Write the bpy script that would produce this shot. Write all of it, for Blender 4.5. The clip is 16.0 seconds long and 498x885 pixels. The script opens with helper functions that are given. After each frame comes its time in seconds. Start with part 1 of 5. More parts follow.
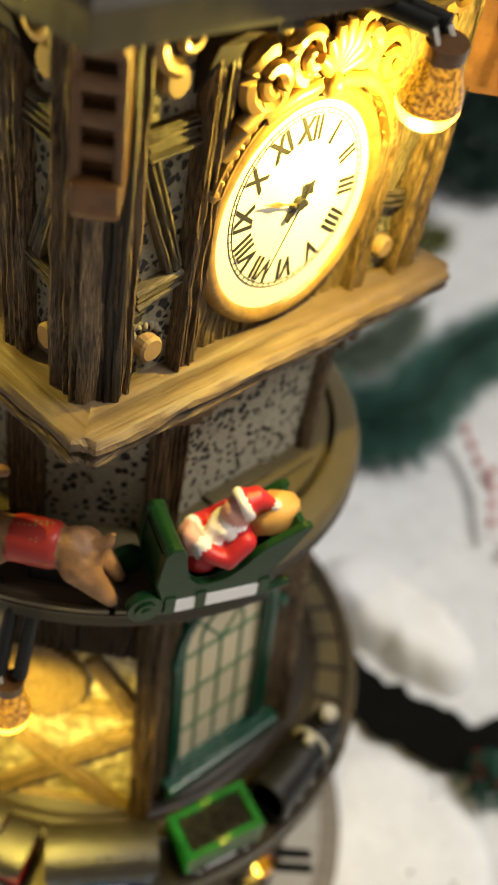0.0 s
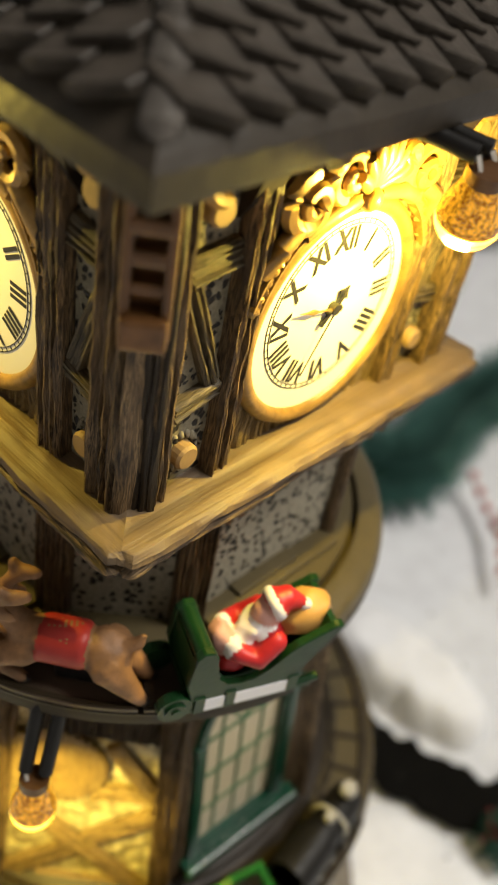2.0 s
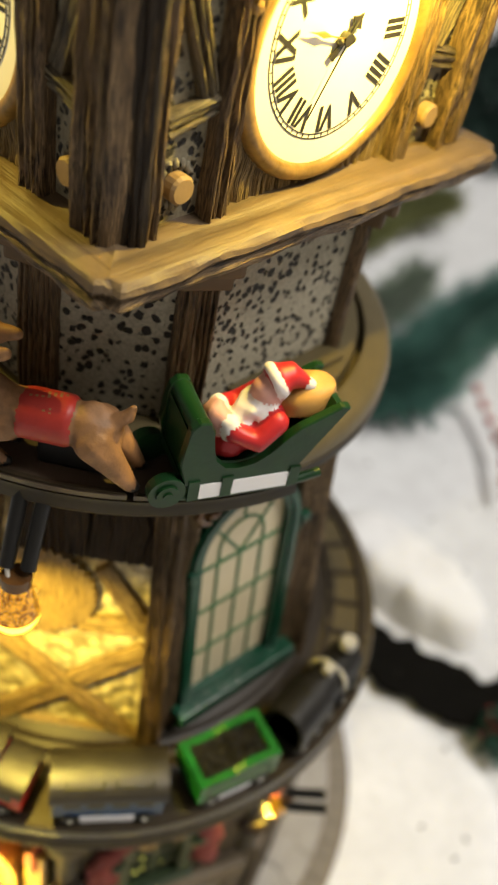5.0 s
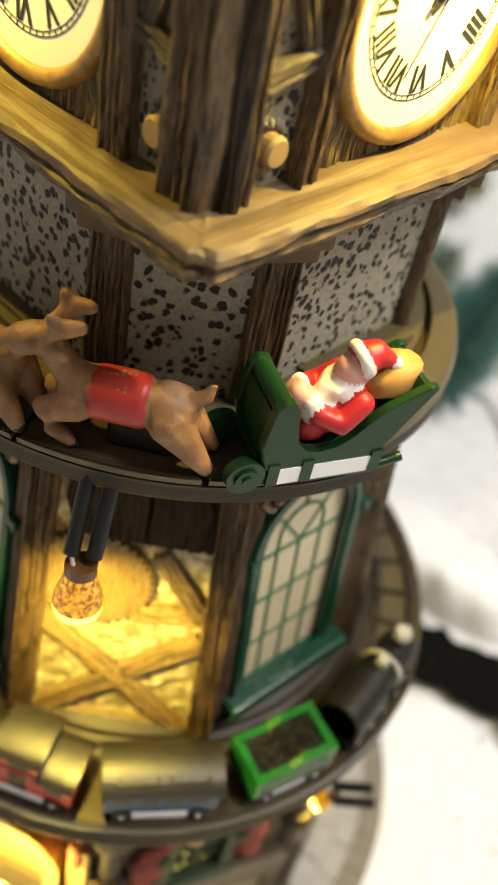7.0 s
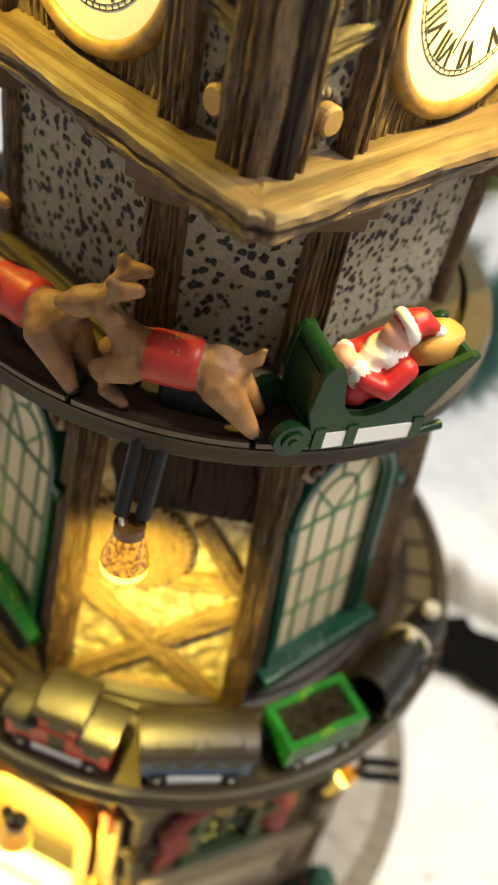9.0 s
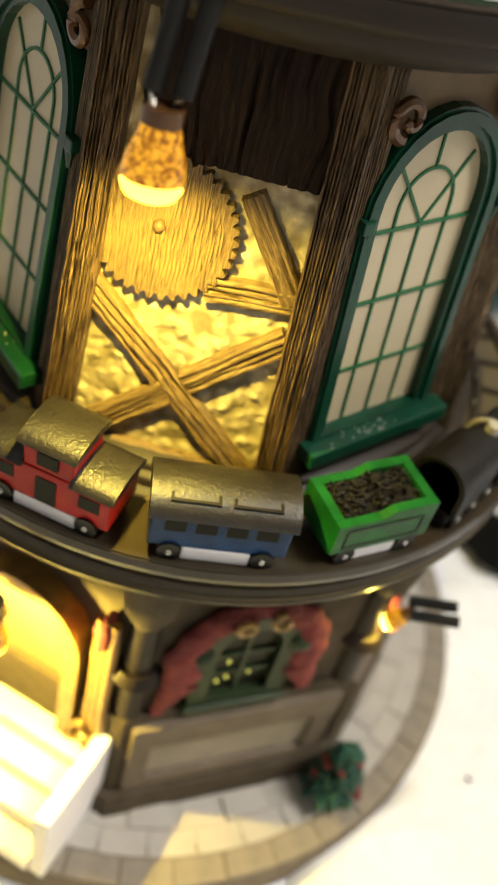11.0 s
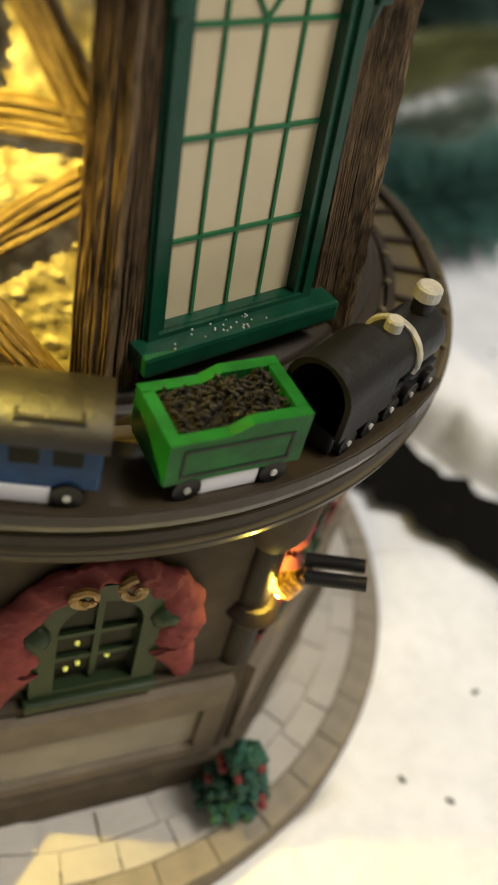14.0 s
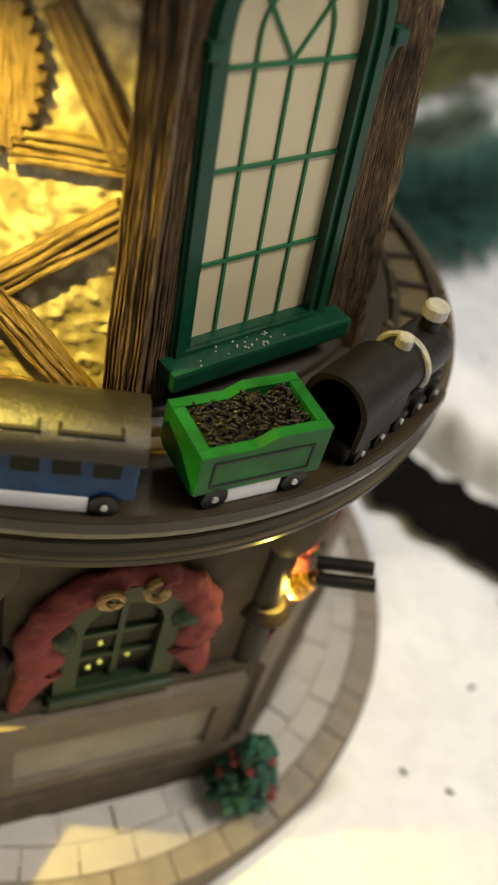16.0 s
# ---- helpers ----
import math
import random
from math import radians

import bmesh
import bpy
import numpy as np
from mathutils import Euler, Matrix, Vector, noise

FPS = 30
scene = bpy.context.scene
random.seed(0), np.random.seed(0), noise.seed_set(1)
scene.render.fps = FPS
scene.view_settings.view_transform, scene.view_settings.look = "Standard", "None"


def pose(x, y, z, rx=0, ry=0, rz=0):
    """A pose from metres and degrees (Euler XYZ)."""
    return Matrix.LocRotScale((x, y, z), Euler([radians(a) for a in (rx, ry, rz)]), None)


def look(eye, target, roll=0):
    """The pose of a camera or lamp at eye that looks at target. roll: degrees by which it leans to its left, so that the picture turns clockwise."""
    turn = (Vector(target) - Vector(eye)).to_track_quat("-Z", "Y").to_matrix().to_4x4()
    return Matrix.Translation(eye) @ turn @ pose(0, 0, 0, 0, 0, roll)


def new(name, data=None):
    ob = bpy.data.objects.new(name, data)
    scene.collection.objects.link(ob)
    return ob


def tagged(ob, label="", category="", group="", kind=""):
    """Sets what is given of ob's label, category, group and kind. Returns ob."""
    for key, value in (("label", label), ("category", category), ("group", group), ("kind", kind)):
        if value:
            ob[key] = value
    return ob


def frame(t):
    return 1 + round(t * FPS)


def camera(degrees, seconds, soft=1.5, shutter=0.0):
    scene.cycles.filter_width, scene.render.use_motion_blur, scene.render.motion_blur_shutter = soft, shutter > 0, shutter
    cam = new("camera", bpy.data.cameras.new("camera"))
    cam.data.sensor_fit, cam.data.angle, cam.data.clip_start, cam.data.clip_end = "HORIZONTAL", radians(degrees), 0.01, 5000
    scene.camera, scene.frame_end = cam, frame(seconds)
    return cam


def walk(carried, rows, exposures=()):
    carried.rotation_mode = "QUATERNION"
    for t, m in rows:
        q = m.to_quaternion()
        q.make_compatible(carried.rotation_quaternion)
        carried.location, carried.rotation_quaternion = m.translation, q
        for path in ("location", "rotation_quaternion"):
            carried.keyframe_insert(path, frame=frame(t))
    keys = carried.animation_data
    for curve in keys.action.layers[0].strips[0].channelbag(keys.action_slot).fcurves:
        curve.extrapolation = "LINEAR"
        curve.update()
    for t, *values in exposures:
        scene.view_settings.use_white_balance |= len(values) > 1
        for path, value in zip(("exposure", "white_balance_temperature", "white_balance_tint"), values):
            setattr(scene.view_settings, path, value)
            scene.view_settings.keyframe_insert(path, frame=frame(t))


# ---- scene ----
cam = camera(30.97, 16.0, soft=1.9)
# seconds, eye in metres, yaw, pitch and roll in degrees
PATH = [
    (0.0, 0.00707, -0.12299, 0.25009, -8.208, -41.645, 11.737),
    (0.5, 0.00580, -0.11998, 0.26032, -8.188, -40.462, 11.697),
    (1.0, 0.00388, -0.11788, 0.26015, -8.120, -39.915, 11.773),
    (1.5, 0.00124, -0.11569, 0.25917, -7.922, -39.959, 11.711),
    (2.0, 0.00167, -0.11592, 0.25655, -7.977, -40.230, 11.799),
    (2.5, 0.00305, -0.12071, 0.25118, -8.177, -40.588, 11.981),
    (3.0, 0.00566, -0.12642, 0.24535, -8.116, -41.194, 12.124),
    (3.5, 0.00842, -0.12665, 0.24585, -8.415, -41.637, 12.338),
    (4.0, 0.00603, -0.13057, 0.24209, -8.293, -41.875, 12.495),
    (4.5, 0.00543, -0.12828, 0.23660, -8.542, -42.020, 12.788),
    (7.0, -0.00345, -0.12136, 0.22623, -9.059, -43.110, 13.495),
    (7.5, -0.00877, -0.12275, 0.22690, -8.800, -43.010, 13.429),
    (8.0, -0.01116, -0.12401, 0.22740, -8.317, -43.146, 13.361),
    (8.5, -0.00913, -0.12525, 0.22719, -8.307, -43.191, 13.292),
    (11.0, -0.00169, -0.13280, 0.17362, -6.362, -43.418, 16.549),
    (11.5, 0.00240, -0.12341, 0.15163, -6.899, -43.669, 17.417),
    (12.0, 0.00505, -0.11662, 0.13873, -7.873, -43.390, 18.026),
    (12.5, 0.01617, -0.11756, 0.14120, -7.617, -43.196, 17.188),
    (13.0, 0.01839, -0.11781, 0.14283, -8.201, -43.030, 16.862),
    (13.5, 0.02004, -0.11711, 0.14379, -8.456, -43.002, 16.656),
    (14.0, 0.01982, -0.11542, 0.14748, -8.310, -43.086, 16.505),
    (14.5, 0.01784, -0.11606, 0.14900, -8.774, -42.971, 16.864),
    (15.0, 0.01652, -0.11825, 0.14785, -9.299, -42.704, 17.095),
    (15.5, 0.01469, -0.11940, 0.15048, -9.521, -42.816, 17.260),
    (16.0, 0.01481, -0.11904, 0.15181, -9.631, -42.917, 17.312),
]


def eye_pose(x, y, z, yaw, pitch, roll):
    return pose(x, y, z, 90 + pitch, 0, yaw) @ pose(0, 0, 0, 0, 0, roll)


EXPOSURES = [(0.0, -0.15), (4.5, -0.05), (7.0, 0.36), (8.5, 0.38), (11.0, 0.24), (13.0, 0.04), (16.0, 0.0)]
walk(cam, [(row[0], eye_pose(*row[1:])) for row in PATH], EXPOSURES)

# ---- light ----
world = bpy.data.worlds.new("room_world")
scene.world = world
world.use_nodes = True
world.node_tree.nodes["Background"].inputs[0].default_value = (1.0, 0.90, 0.76, 1)
world.node_tree.nodes["Background"].inputs[1].default_value = 0.06
cam.data.dof.use_dof = True
cam.data.dof.focus_distance = 0.103
cam.data.dof.aperture_fstop = 27.0
WARM = (1.0, 0.74, 0.115)


def lamp_light(name, place, watts, colour=WARM, size=0.0007, along=None, cone=160):
    """Light of a bulb; one whose sides are coated shines along its axis, in a wide soft cone."""
    data = bpy.data.lights.new(name, "SPOT" if along is not None else "POINT")
    data.energy, data.color, data.shadow_soft_size = watts, colour, size
    ob = new(name, data)
    p = Vector(place) * 0.01
    ob.location = p
    if along is not None:
        data.spot_size, data.spot_blend = radians(cone), 1.0
        ob.matrix_world = look(p, p + along)
    return ob


# Area light added overhead, out of view, for general room light.
def overhead_fill(place, size, watts, colour):
    data = bpy.data.lights.new("unseen_area_light", "AREA")
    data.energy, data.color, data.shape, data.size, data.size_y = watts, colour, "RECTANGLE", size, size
    ob = new("unseen_area_light", data)
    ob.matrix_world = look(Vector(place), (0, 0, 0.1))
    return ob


overhead_fill((0.85, -0.15, 1.70), 0.6, 36.0, (1.0, 0.955, 0.885))


# ---- materials ----
class Mat:
    def __init__(self, name, colour=(0.5, 0.5, 0.5), rough=0.6, metal=0.0):
        self.m = bpy.data.materials.new(name)
        self.m.use_nodes = True
        self.t = self.m.node_tree
        self.b = self.t.nodes["Principled BSDF"]
        self.b.inputs["Base Color"].default_value = (*colour, 1)
        self.b.inputs["Roughness"].default_value = rough
        self.b.inputs["Metallic"].default_value = metal
        self.bumps = None

    def node(self, kind, **values):
        n = self.t.nodes.new(kind)
        for k, v in values.items():
            n.inputs[k.replace("_", " ")].default_value = v
        return n

    def link(self, a, b):
        self.t.links.new(a, b)

    def coords(self, which="Object", scale=(1, 1, 1)):
        c = self.t.nodes.new("ShaderNodeTexCoord")
        m = self.node("ShaderNodeMapping", Scale=scale)
        self.link(c.outputs[which], m.inputs["Vector"])
        return m.outputs[0]

    def noise(self, scale, detail=4, rough=0.6, vec=None):
        n = self.node("ShaderNodeTexNoise", Scale=scale, Detail=detail, Roughness=rough)
        self.link(vec if vec is not None else self.coords(), n.inputs["Vector"])
        return n.outputs["Fac"]

    def ramp(self, fac, stops):
        r = self.t.nodes.new("ShaderNodeValToRGB")
        el = r.color_ramp.elements
        while len(el) < len(stops):
            el.new(0.5)
        for e, (p, c) in zip(el, stops):
            e.position, e.color = p, (*c, 1) if len(c) == 3 else c
        self.link(fac, r.inputs[0])
        return r.outputs[0]

    def mix(self, fac, a, b, kind="MIX"):
        n = self.t.nodes.new("ShaderNodeMix")
        n.data_type, n.blend_type = "RGBA", kind
        for sock, v in ((n.inputs[0], fac), (n.inputs[6], a), (n.inputs[7], b)):
            if isinstance(v, (int, float)):
                sock.default_value = v
            elif isinstance(v, tuple):
                sock.default_value = (*v, 1)
            else:
                self.link(v, sock)
        return n.outputs[2]

    def colour(self, out):
        self.link(out, self.b.inputs["Base Color"])
        return self

    def rough(self, fac, lo, hi):
        n = self.node("ShaderNodeMapRange", To_Min=lo, To_Max=hi)
        self.link(fac, n.inputs["Value"])
        self.link(n.outputs[0], self.b.inputs["Roughness"])
        return self

    def bump(self, height, strength, dist):
        n = self.node("ShaderNodeBump", Strength=strength, Distance=dist)
        self.link(height, n.inputs["Height"])
        if self.bumps is not None:
            self.link(self.bumps, n.inputs["Normal"])
        self.bumps = n.outputs[0]
        self.link(self.bumps, self.b.inputs["Normal"])
        return self

    def set(self, **values):
        for k, v in values.items():
            self.b.inputs[k.replace("_", " ")].default_value = v
        return self


def wood(name, dark, mid, light, rough=0.55):
    """Carved and dry-brushed wood; the grain runs along u of the part."""
    w = Mat(name, mid, rough)
    uv = w.coords("UV", (0.6, 9.0, 1))
    g = w.noise(2.2, 6, 0.65, uv)
    fine = w.noise(9.0, 3, 0.6, w.coords("UV", (0.5, 14.0, 1)))
    blot = w.noise(160, 3)
    c = w.ramp(g, [(0.36, dark), (0.50, mid), (0.68, light)])
    c = w.mix(w.ramp(fine, [(0.42, (0, 0, 0)), (0.56, (1, 1, 1))]), dark, c)
    c = w.mix(w.ramp(blot, [(0.4, (0, 0, 0)), (0.7, (0.6, 0.6, 0.6))]), c, mid)
    w.colour(c).bump(g, 0.8, 0.0006).bump(fine, 0.5, 0.0003)
    w.rough(g, rough + 0.1, rough - 0.1).set(Coat_Weight=0.04, Coat_Roughness=0.25, Specular_IOR_Level=0.28)
    return w.m


def painted(name, colour, rough=0.35, vary=0.25, size=300, bump=0.15, metal=0.0, coat=0.0, dark=0.45):
    p = Mat(name, colour, rough, metal)
    n = p.noise(size, 4)
    big = p.noise(size / 6, 3)
    a = tuple(v * dark for v in colour)
    c = p.mix(p.ramp(n, [(0.35, (vary, vary, vary)), (0.6, (0, 0, 0))]), colour, a)
    c = p.mix(p.ramp(big, [(0.4, (vary, vary, vary)), (0.65, (0, 0, 0))]), c, a)
    p.colour(c).bump(n, bump, 0.0003).rough(big, rough - 0.08, rough + 0.12)
    p.set(Specular_IOR_Level=0.22 if max(colour) < 0.2 else 0.35)
    if coat:
        p.set(Coat_Weight=coat, Coat_Roughness=0.15)
    return p.m


def pitted(name, ground, tint, pit, size, amount, relief, wild=0.5):
    """Cast stucco with dark pits of uneven size."""
    p = Mat(name, ground, 0.75)
    warp = p.node("ShaderNodeTexNoise", Scale=size * 0.8, Detail=3.0)
    base = p.coords()
    p.link(base, warp.inputs["Vector"])
    vec = p.mix(0.0016, base, warp.outputs["Color"], "ADD")
    v = p.node("ShaderNodeTexVoronoi", Scale=size)
    p.link(vec, v.inputs["Vector"])
    n = p.noise(size * 0.45, 5, 0.7)
    sel = p.mix(wild, v.outputs["Distance"], n, "ADD")
    mask = p.ramp(sel, [(amount, (0, 0, 0)), (amount + 0.10, (1, 1, 1))])
    c = p.mix(p.noise(size * 0.2, 4), ground, tint)
    c = p.mix(p.ramp(p.noise(size * 2.5, 3), [(0.3, (0.35, 0.35, 0.35)), (0.6, (0, 0, 0))]), c, pit)
    p.colour(p.mix(mask, pit, c)).bump(mask, relief, 0.0006).bump(n, 0.5, 0.0006)
    return p.m


def pebbled(name, ground, tint, size):
    p = Mat(name, ground, 0.6)
    v = p.node("ShaderNodeTexVoronoi", Scale=size)
    v.feature = "SMOOTH_F1"
    p.link(p.coords(), v.inputs["Vector"])
    n = p.noise(size * 0.6, 5, 0.7)
    h = p.ramp(v.outputs["Distance"], [(0.05, (1, 1, 1)), (0.6, (0, 0, 0))])
    c = p.mix(p.ramp(h, [(0.0, (0, 0, 0)), (0.45, (1, 1, 1))]), tint, ground)
    c = p.mix(p.ramp(n, [(0.35, (0.6, 0.6, 0.6)), (0.6, (0, 0, 0))]), c, tint)
    p.colour(c).bump(h, 0.7, 0.0005).bump(n, 0.6, 0.0004)
    return p.m


M_POST = wood("dark_carved_wood", (0.014, 0.008, 0.004), (0.145, 0.092, 0.045), (0.31, 0.208, 0.105))
# Dark brown wood, its tone lowered further for the shade above the lamp.
M_SHADEDWOOD = wood("dark_shaded_board_wood", (0.004, 0.002, 0.001), (0.020, 0.011, 0.005), (0.055, 0.032, 0.013))
_d = M_SHADEDWOOD.node_tree.nodes["Principled BSDF"].inputs
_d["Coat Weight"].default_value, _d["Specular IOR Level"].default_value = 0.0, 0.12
M_BEAM = wood("tan_carved_wood", (0.030, 0.018, 0.008), (0.20, 0.135, 0.065), (0.34, 0.25, 0.13))
M_HOUSEBEAM = wood("olive_brown_carved_wood", (0.014, 0.009, 0.004), (0.105, 0.078, 0.042), (0.22, 0.17, 0.095))
M_PANELWOOD = wood("gold_brown_carved_wood", (0.045, 0.027, 0.010), (0.235, 0.160, 0.066), (0.34, 0.245, 0.110))
_l = Mat("weathered_ledge_wood", (0.30, 0.20, 0.11), 0.4)
_a = _l.noise(1.6, 5, 0.6, _l.coords("UV", (0.16, 3.6, 1)))
_b = _l.noise(260, 4)
_c = _l.ramp(_a, [(0.34, (0.058, 0.034, 0.015)), (0.46, (0.100, 0.062, 0.027)), (0.66, (0.140, 0.090, 0.041))])
_l.colour(_l.mix(_l.ramp(_b, [(0.35, (0.55, 0.55, 0.55)), (0.6, (0, 0, 0))]), _c, (0.075, 0.048, 0.025)))
_l.bump(_a, 0.45, 0.0007).bump(_b, 0.3, 0.0005).rough(_b, 0.50, 0.70)
M_LEDGE = _l.m
M_CORE = painted("dark_round_post", (0.018, 0.012, 0.008), 0.5, 0.4, 500, 0.3)
M_PIT = pitted("pitted_grey_stucco", (0.40, 0.36, 0.27), (0.25, 0.22, 0.155), (0.018, 0.014, 0.009), 700, 0.46, 1.0, 0.30)
M_MOSS = pitted("honeycombed_olive_stucco", (0.27, 0.235, 0.155), (0.12, 0.098, 0.060), (0.011, 0.008, 0.005), 820, 0.50, 1.0, 0.34)
M_PEB = pebbled("pebbled_cream_stucco", (0.47, 0.41, 0.26), (0.19, 0.155, 0.080), 520)
M_GOLD = painted("antique_gold_paint", (0.36, 0.21, 0.052), 0.38, 0.6, 420, 0.4, 0.25, 0.2, 0.3)
_m = Mat("glowing_amber_coat", (0.12, 0.05, 0.006), 0.2)
_p = _m.noise(1900, 3, 0.6)
_m.colour(_m.ramp(_p, [(0.42, (0.03, 0.010, 0.002)), (0.6, (0.14, 0.06, 0.008))]))
_m.link(_m.ramp(_p, [(0.40, (0.28, 0.090, 0.004)), (0.62, (0.95, 0.50, 0.035))]), _m.b.inputs["Emission Color"])
_m.set(Emission_Strength=1.0)
M_AMBER = _m.m
M_BAND = painted("brown_rim_plastic", (0.036, 0.026, 0.014), 0.42, 0.35, 260, 0.15, 0, 0.08)
M_COPPER = painted("copper_brown_paint", (0.17, 0.076, 0.024), 0.34, 0.7, 420, 0.5, 0.3, 0.4)
M_CORNER = wood("blackish_brown_carved_wood", (0.006, 0.004, 0.002), (0.035, 0.023, 0.013), (0.09, 0.062, 0.036))
M_PEG = painted("ochre_peg_paint", (0.30, 0.19, 0.08), 0.65, 0.3, 500, 0.2)
M_GREEN = painted("gloss_green_paint", (0.005, 0.048, 0.024), 0.28, 0.5, 300, 0.3, 0, 0.25)
M_LINE = painted("green_printed_line", (0.02, 0.12, 0.045), 0.4, 0.2, 400, 0.05)
M_PANE = painted("cream_window_plastic", (0.50, 0.42, 0.27), 0.32, 0.30, 90, 0.05, 0, 0.2, 0.72)
M_RING = painted("brown_olive_plastic", (0.088, 0.068, 0.032), 0.42, 0.22, 260, 0.08, 0, 0.15)
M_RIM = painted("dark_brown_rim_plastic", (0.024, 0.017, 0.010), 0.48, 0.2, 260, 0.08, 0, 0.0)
M_BLACK = painted("black_plastic", (0.010, 0.009, 0.008), 0.4, 0.2, 300, 0.1)
M_ROOF = painted("slate_brown_shingle", (0.080, 0.066, 0.053), 0.42, 0.6, 520, 1.0)
M_EAVE = painted("dark_brown_eave_paint", (0.044, 0.034, 0.023), 0.45, 0.5, 330, 0.4)
M_ROOFCAP = painted("worn_grey_hip_tile", (0.105, 0.092, 0.080), 0.5, 0.6, 420, 0.5)
M_STONE = painted("grey_plaster_stone", (0.078, 0.059, 0.036), 0.75, 0.5, 260, 0.3)
M_PAVE = painted("pale_paving", (0.40, 0.37, 0.325), 0.7, 0.3, 200, 0.3, dark=0.65)
M_KERB = painted("taupe_kerb_stone", (0.17, 0.135, 0.095), 0.65, 0.4, 220, 0.35)
M_KERBSTONE = painted("pale_taupe_kerb_stone", (0.27, 0.23, 0.175), 0.65, 0.4, 220, 0.35)
M_RED = painted("dull_red_swag", (0.22, 0.042, 0.036), 0.85, 0.6, 380, 1.0)
M_SILVER = painted("silver_paint", (0.50, 0.48, 0.43), 0.5, 0.5, 700, 0.8, 0.15)
M_WHITE = painted("white_enamel", (0.74, 0.72, 0.73), 0.4, 0.12, 300, 0.1, dark=0.75)
M_METAL = Mat("tinned_wire", (0.75, 0.70, 0.62), 0.25, 1.0).m
M_DIAL = painted("ivory_clock_dial", (0.80, 0.76, 0.64), 0.45, 0.06, 160, 0.02, dark=0.85)
M_INK = Mat("black_dial_ink", (0.012, 0.010, 0.006), 0.5).m
_s = Mat("snow_cloth", (0.80, 0.81, 0.83), 0.9)
_n, _f = _s.noise(90, 5, 0.6), _s.noise(900, 3, 0.6)
_s.colour(_s.mix(_s.ramp(_n, [(0.35, (0.5, 0.5, 0.5)), (0.6, (0, 0, 0))]), (0.64, 0.65, 0.67), (0.50, 0.50, 0.52)))
_s.bump(_n, 0.6, 0.002).bump(_f, 0.4, 0.0005)
M_SNOW = _s.m
M_COTTON = painted("soft_white_cotton", (0.80, 0.80, 0.81), 0.9, 0.35, 260, 1.0, dark=0.78)
M_DARK = painted("black_mottled_felt", (0.009, 0.008, 0.006), 0.95, 0.5, 130, 0.6)
M_NEEDLE = painted("deep_green_tinsel", (0.075, 0.180, 0.150), 0.5, 0.5, 120, 0.0)
M_SHRUB = painted("dark_green_modelled_leaf", (0.020, 0.080, 0.055), 0.5, 0.5, 300, 0.3)
M_NEEDLE_PALE = painted("pale_green_tinsel", (0.20, 0.25, 0.19), 0.6, 0.5, 120, 0.0)
M_NEEDLE_MOSS = painted("yellow_green_tinsel", (0.17, 0.18, 0.065), 0.6, 0.5, 120, 0.0)
M_PANELSTONE = painted("grey_recessed_panel", (0.28, 0.245, 0.19), 0.7, 0.4, 160, 0.3, dark=0.6)
M_NEEDLE_DARK = painted("blackish_green_needles", (0.022, 0.052, 0.042), 0.6, 0.4, 120, 0.0)
_g = Mat("lamp_glass", (1.0, 0.82, 0.36), 0.08)
_g.set(Transmission_Weight=1.0, IOR=1.45)
M_GLASS = _g.m
_e = Mat("glowing_filament", (1, 0.8, 0.4), 0.5)
_e.set(Emission_Color=(1.0, 0.60, 0.07, 1), Emission_Strength=7.0)
M_GLOW = _e.m

# ---- building helpers: geometry is written in centimetres ----
CM = 0.01
AH = -45.4   # azimuth of the clock face that the lamp lights
AW = -49.6   # azimuth of the drum window beside the geared panel
AX = AW - 45.0
AB = -67.5   # azimuth of the base wall with the arched window


def thing(name, place, label="", category="", group="", kind=""):
    e = new(name)
    e.empty_display_size = 0.01
    e.location = Vector(place) * CM
    return tagged(e, label, category, group, kind)


def origin(ob):
    p = Vector((0, 0, 0))
    while ob is not None:
        p = p + ob.location
        ob = ob.parent
    return p


def part(name, bm, mats, parent=None, label="", smooth=False):
    """Link a bmesh, in world centimetres, as one mesh object under a thing or a part."""
    me = bpy.data.meshes.new(name)
    bmesh.ops.recalc_face_normals(bm, faces=bm.faces[:])
    off = origin(parent) if parent is not None else Vector((0, 0, 0))
    for v in bm.verts:
        v.co = v.co * CM - off
    if smooth:
        for f in bm.faces:
            f.smooth = True
    bm.to_mesh(me)
    bm.free()
    for m in mats if isinstance(mats, (list, tuple)) else [mats]:
        me.materials.append(m)
    ob = new(name, me)
    if parent is not None:
        ob.parent = parent
    if smooth:
        me.set_sharp_from_angle(angle=radians(50))
    return tagged(ob, label)


def polar(az, d, t, z):
    a = radians(az)
    return Vector((d * math.cos(a) - t * math.sin(a), d * math.sin(a) + t * math.cos(a), z))


def face_map(az, depth, slope=0.0, z0=0.0):
    """Maps (t along the wall, z, d out of it) to the world, for a wall that leans in by slope."""
    return lambda t, z, d=0.0: polar(az, depth - slope * (z - z0) + d, t, z)


def block(bm, m, t0, t1, z0, z1, d0, d1, bevel=0.0, mat=0):
    v = [bm.verts.new(m(t, z, d)) for d in (d0, d1) for z in (z0, z1) for t in (t0, t1)]
    fs = [(0, 1, 3, 2), (4, 6, 7, 5), (0, 4, 5, 1), (2, 3, 7, 6), (0, 2, 6, 4), (1, 5, 7, 3)]
    faces = [bm.faces.new([v[i] for i in f]) for f in fs]
    for f in faces:
        f.material_index = mat
    if bevel:
        edges = list({e for f in faces for e in f.edges})
        bmesh.ops.bevel(bm, geom=edges, offset=bevel, segments=2, affect="EDGES", profile=0.6)
    return bm


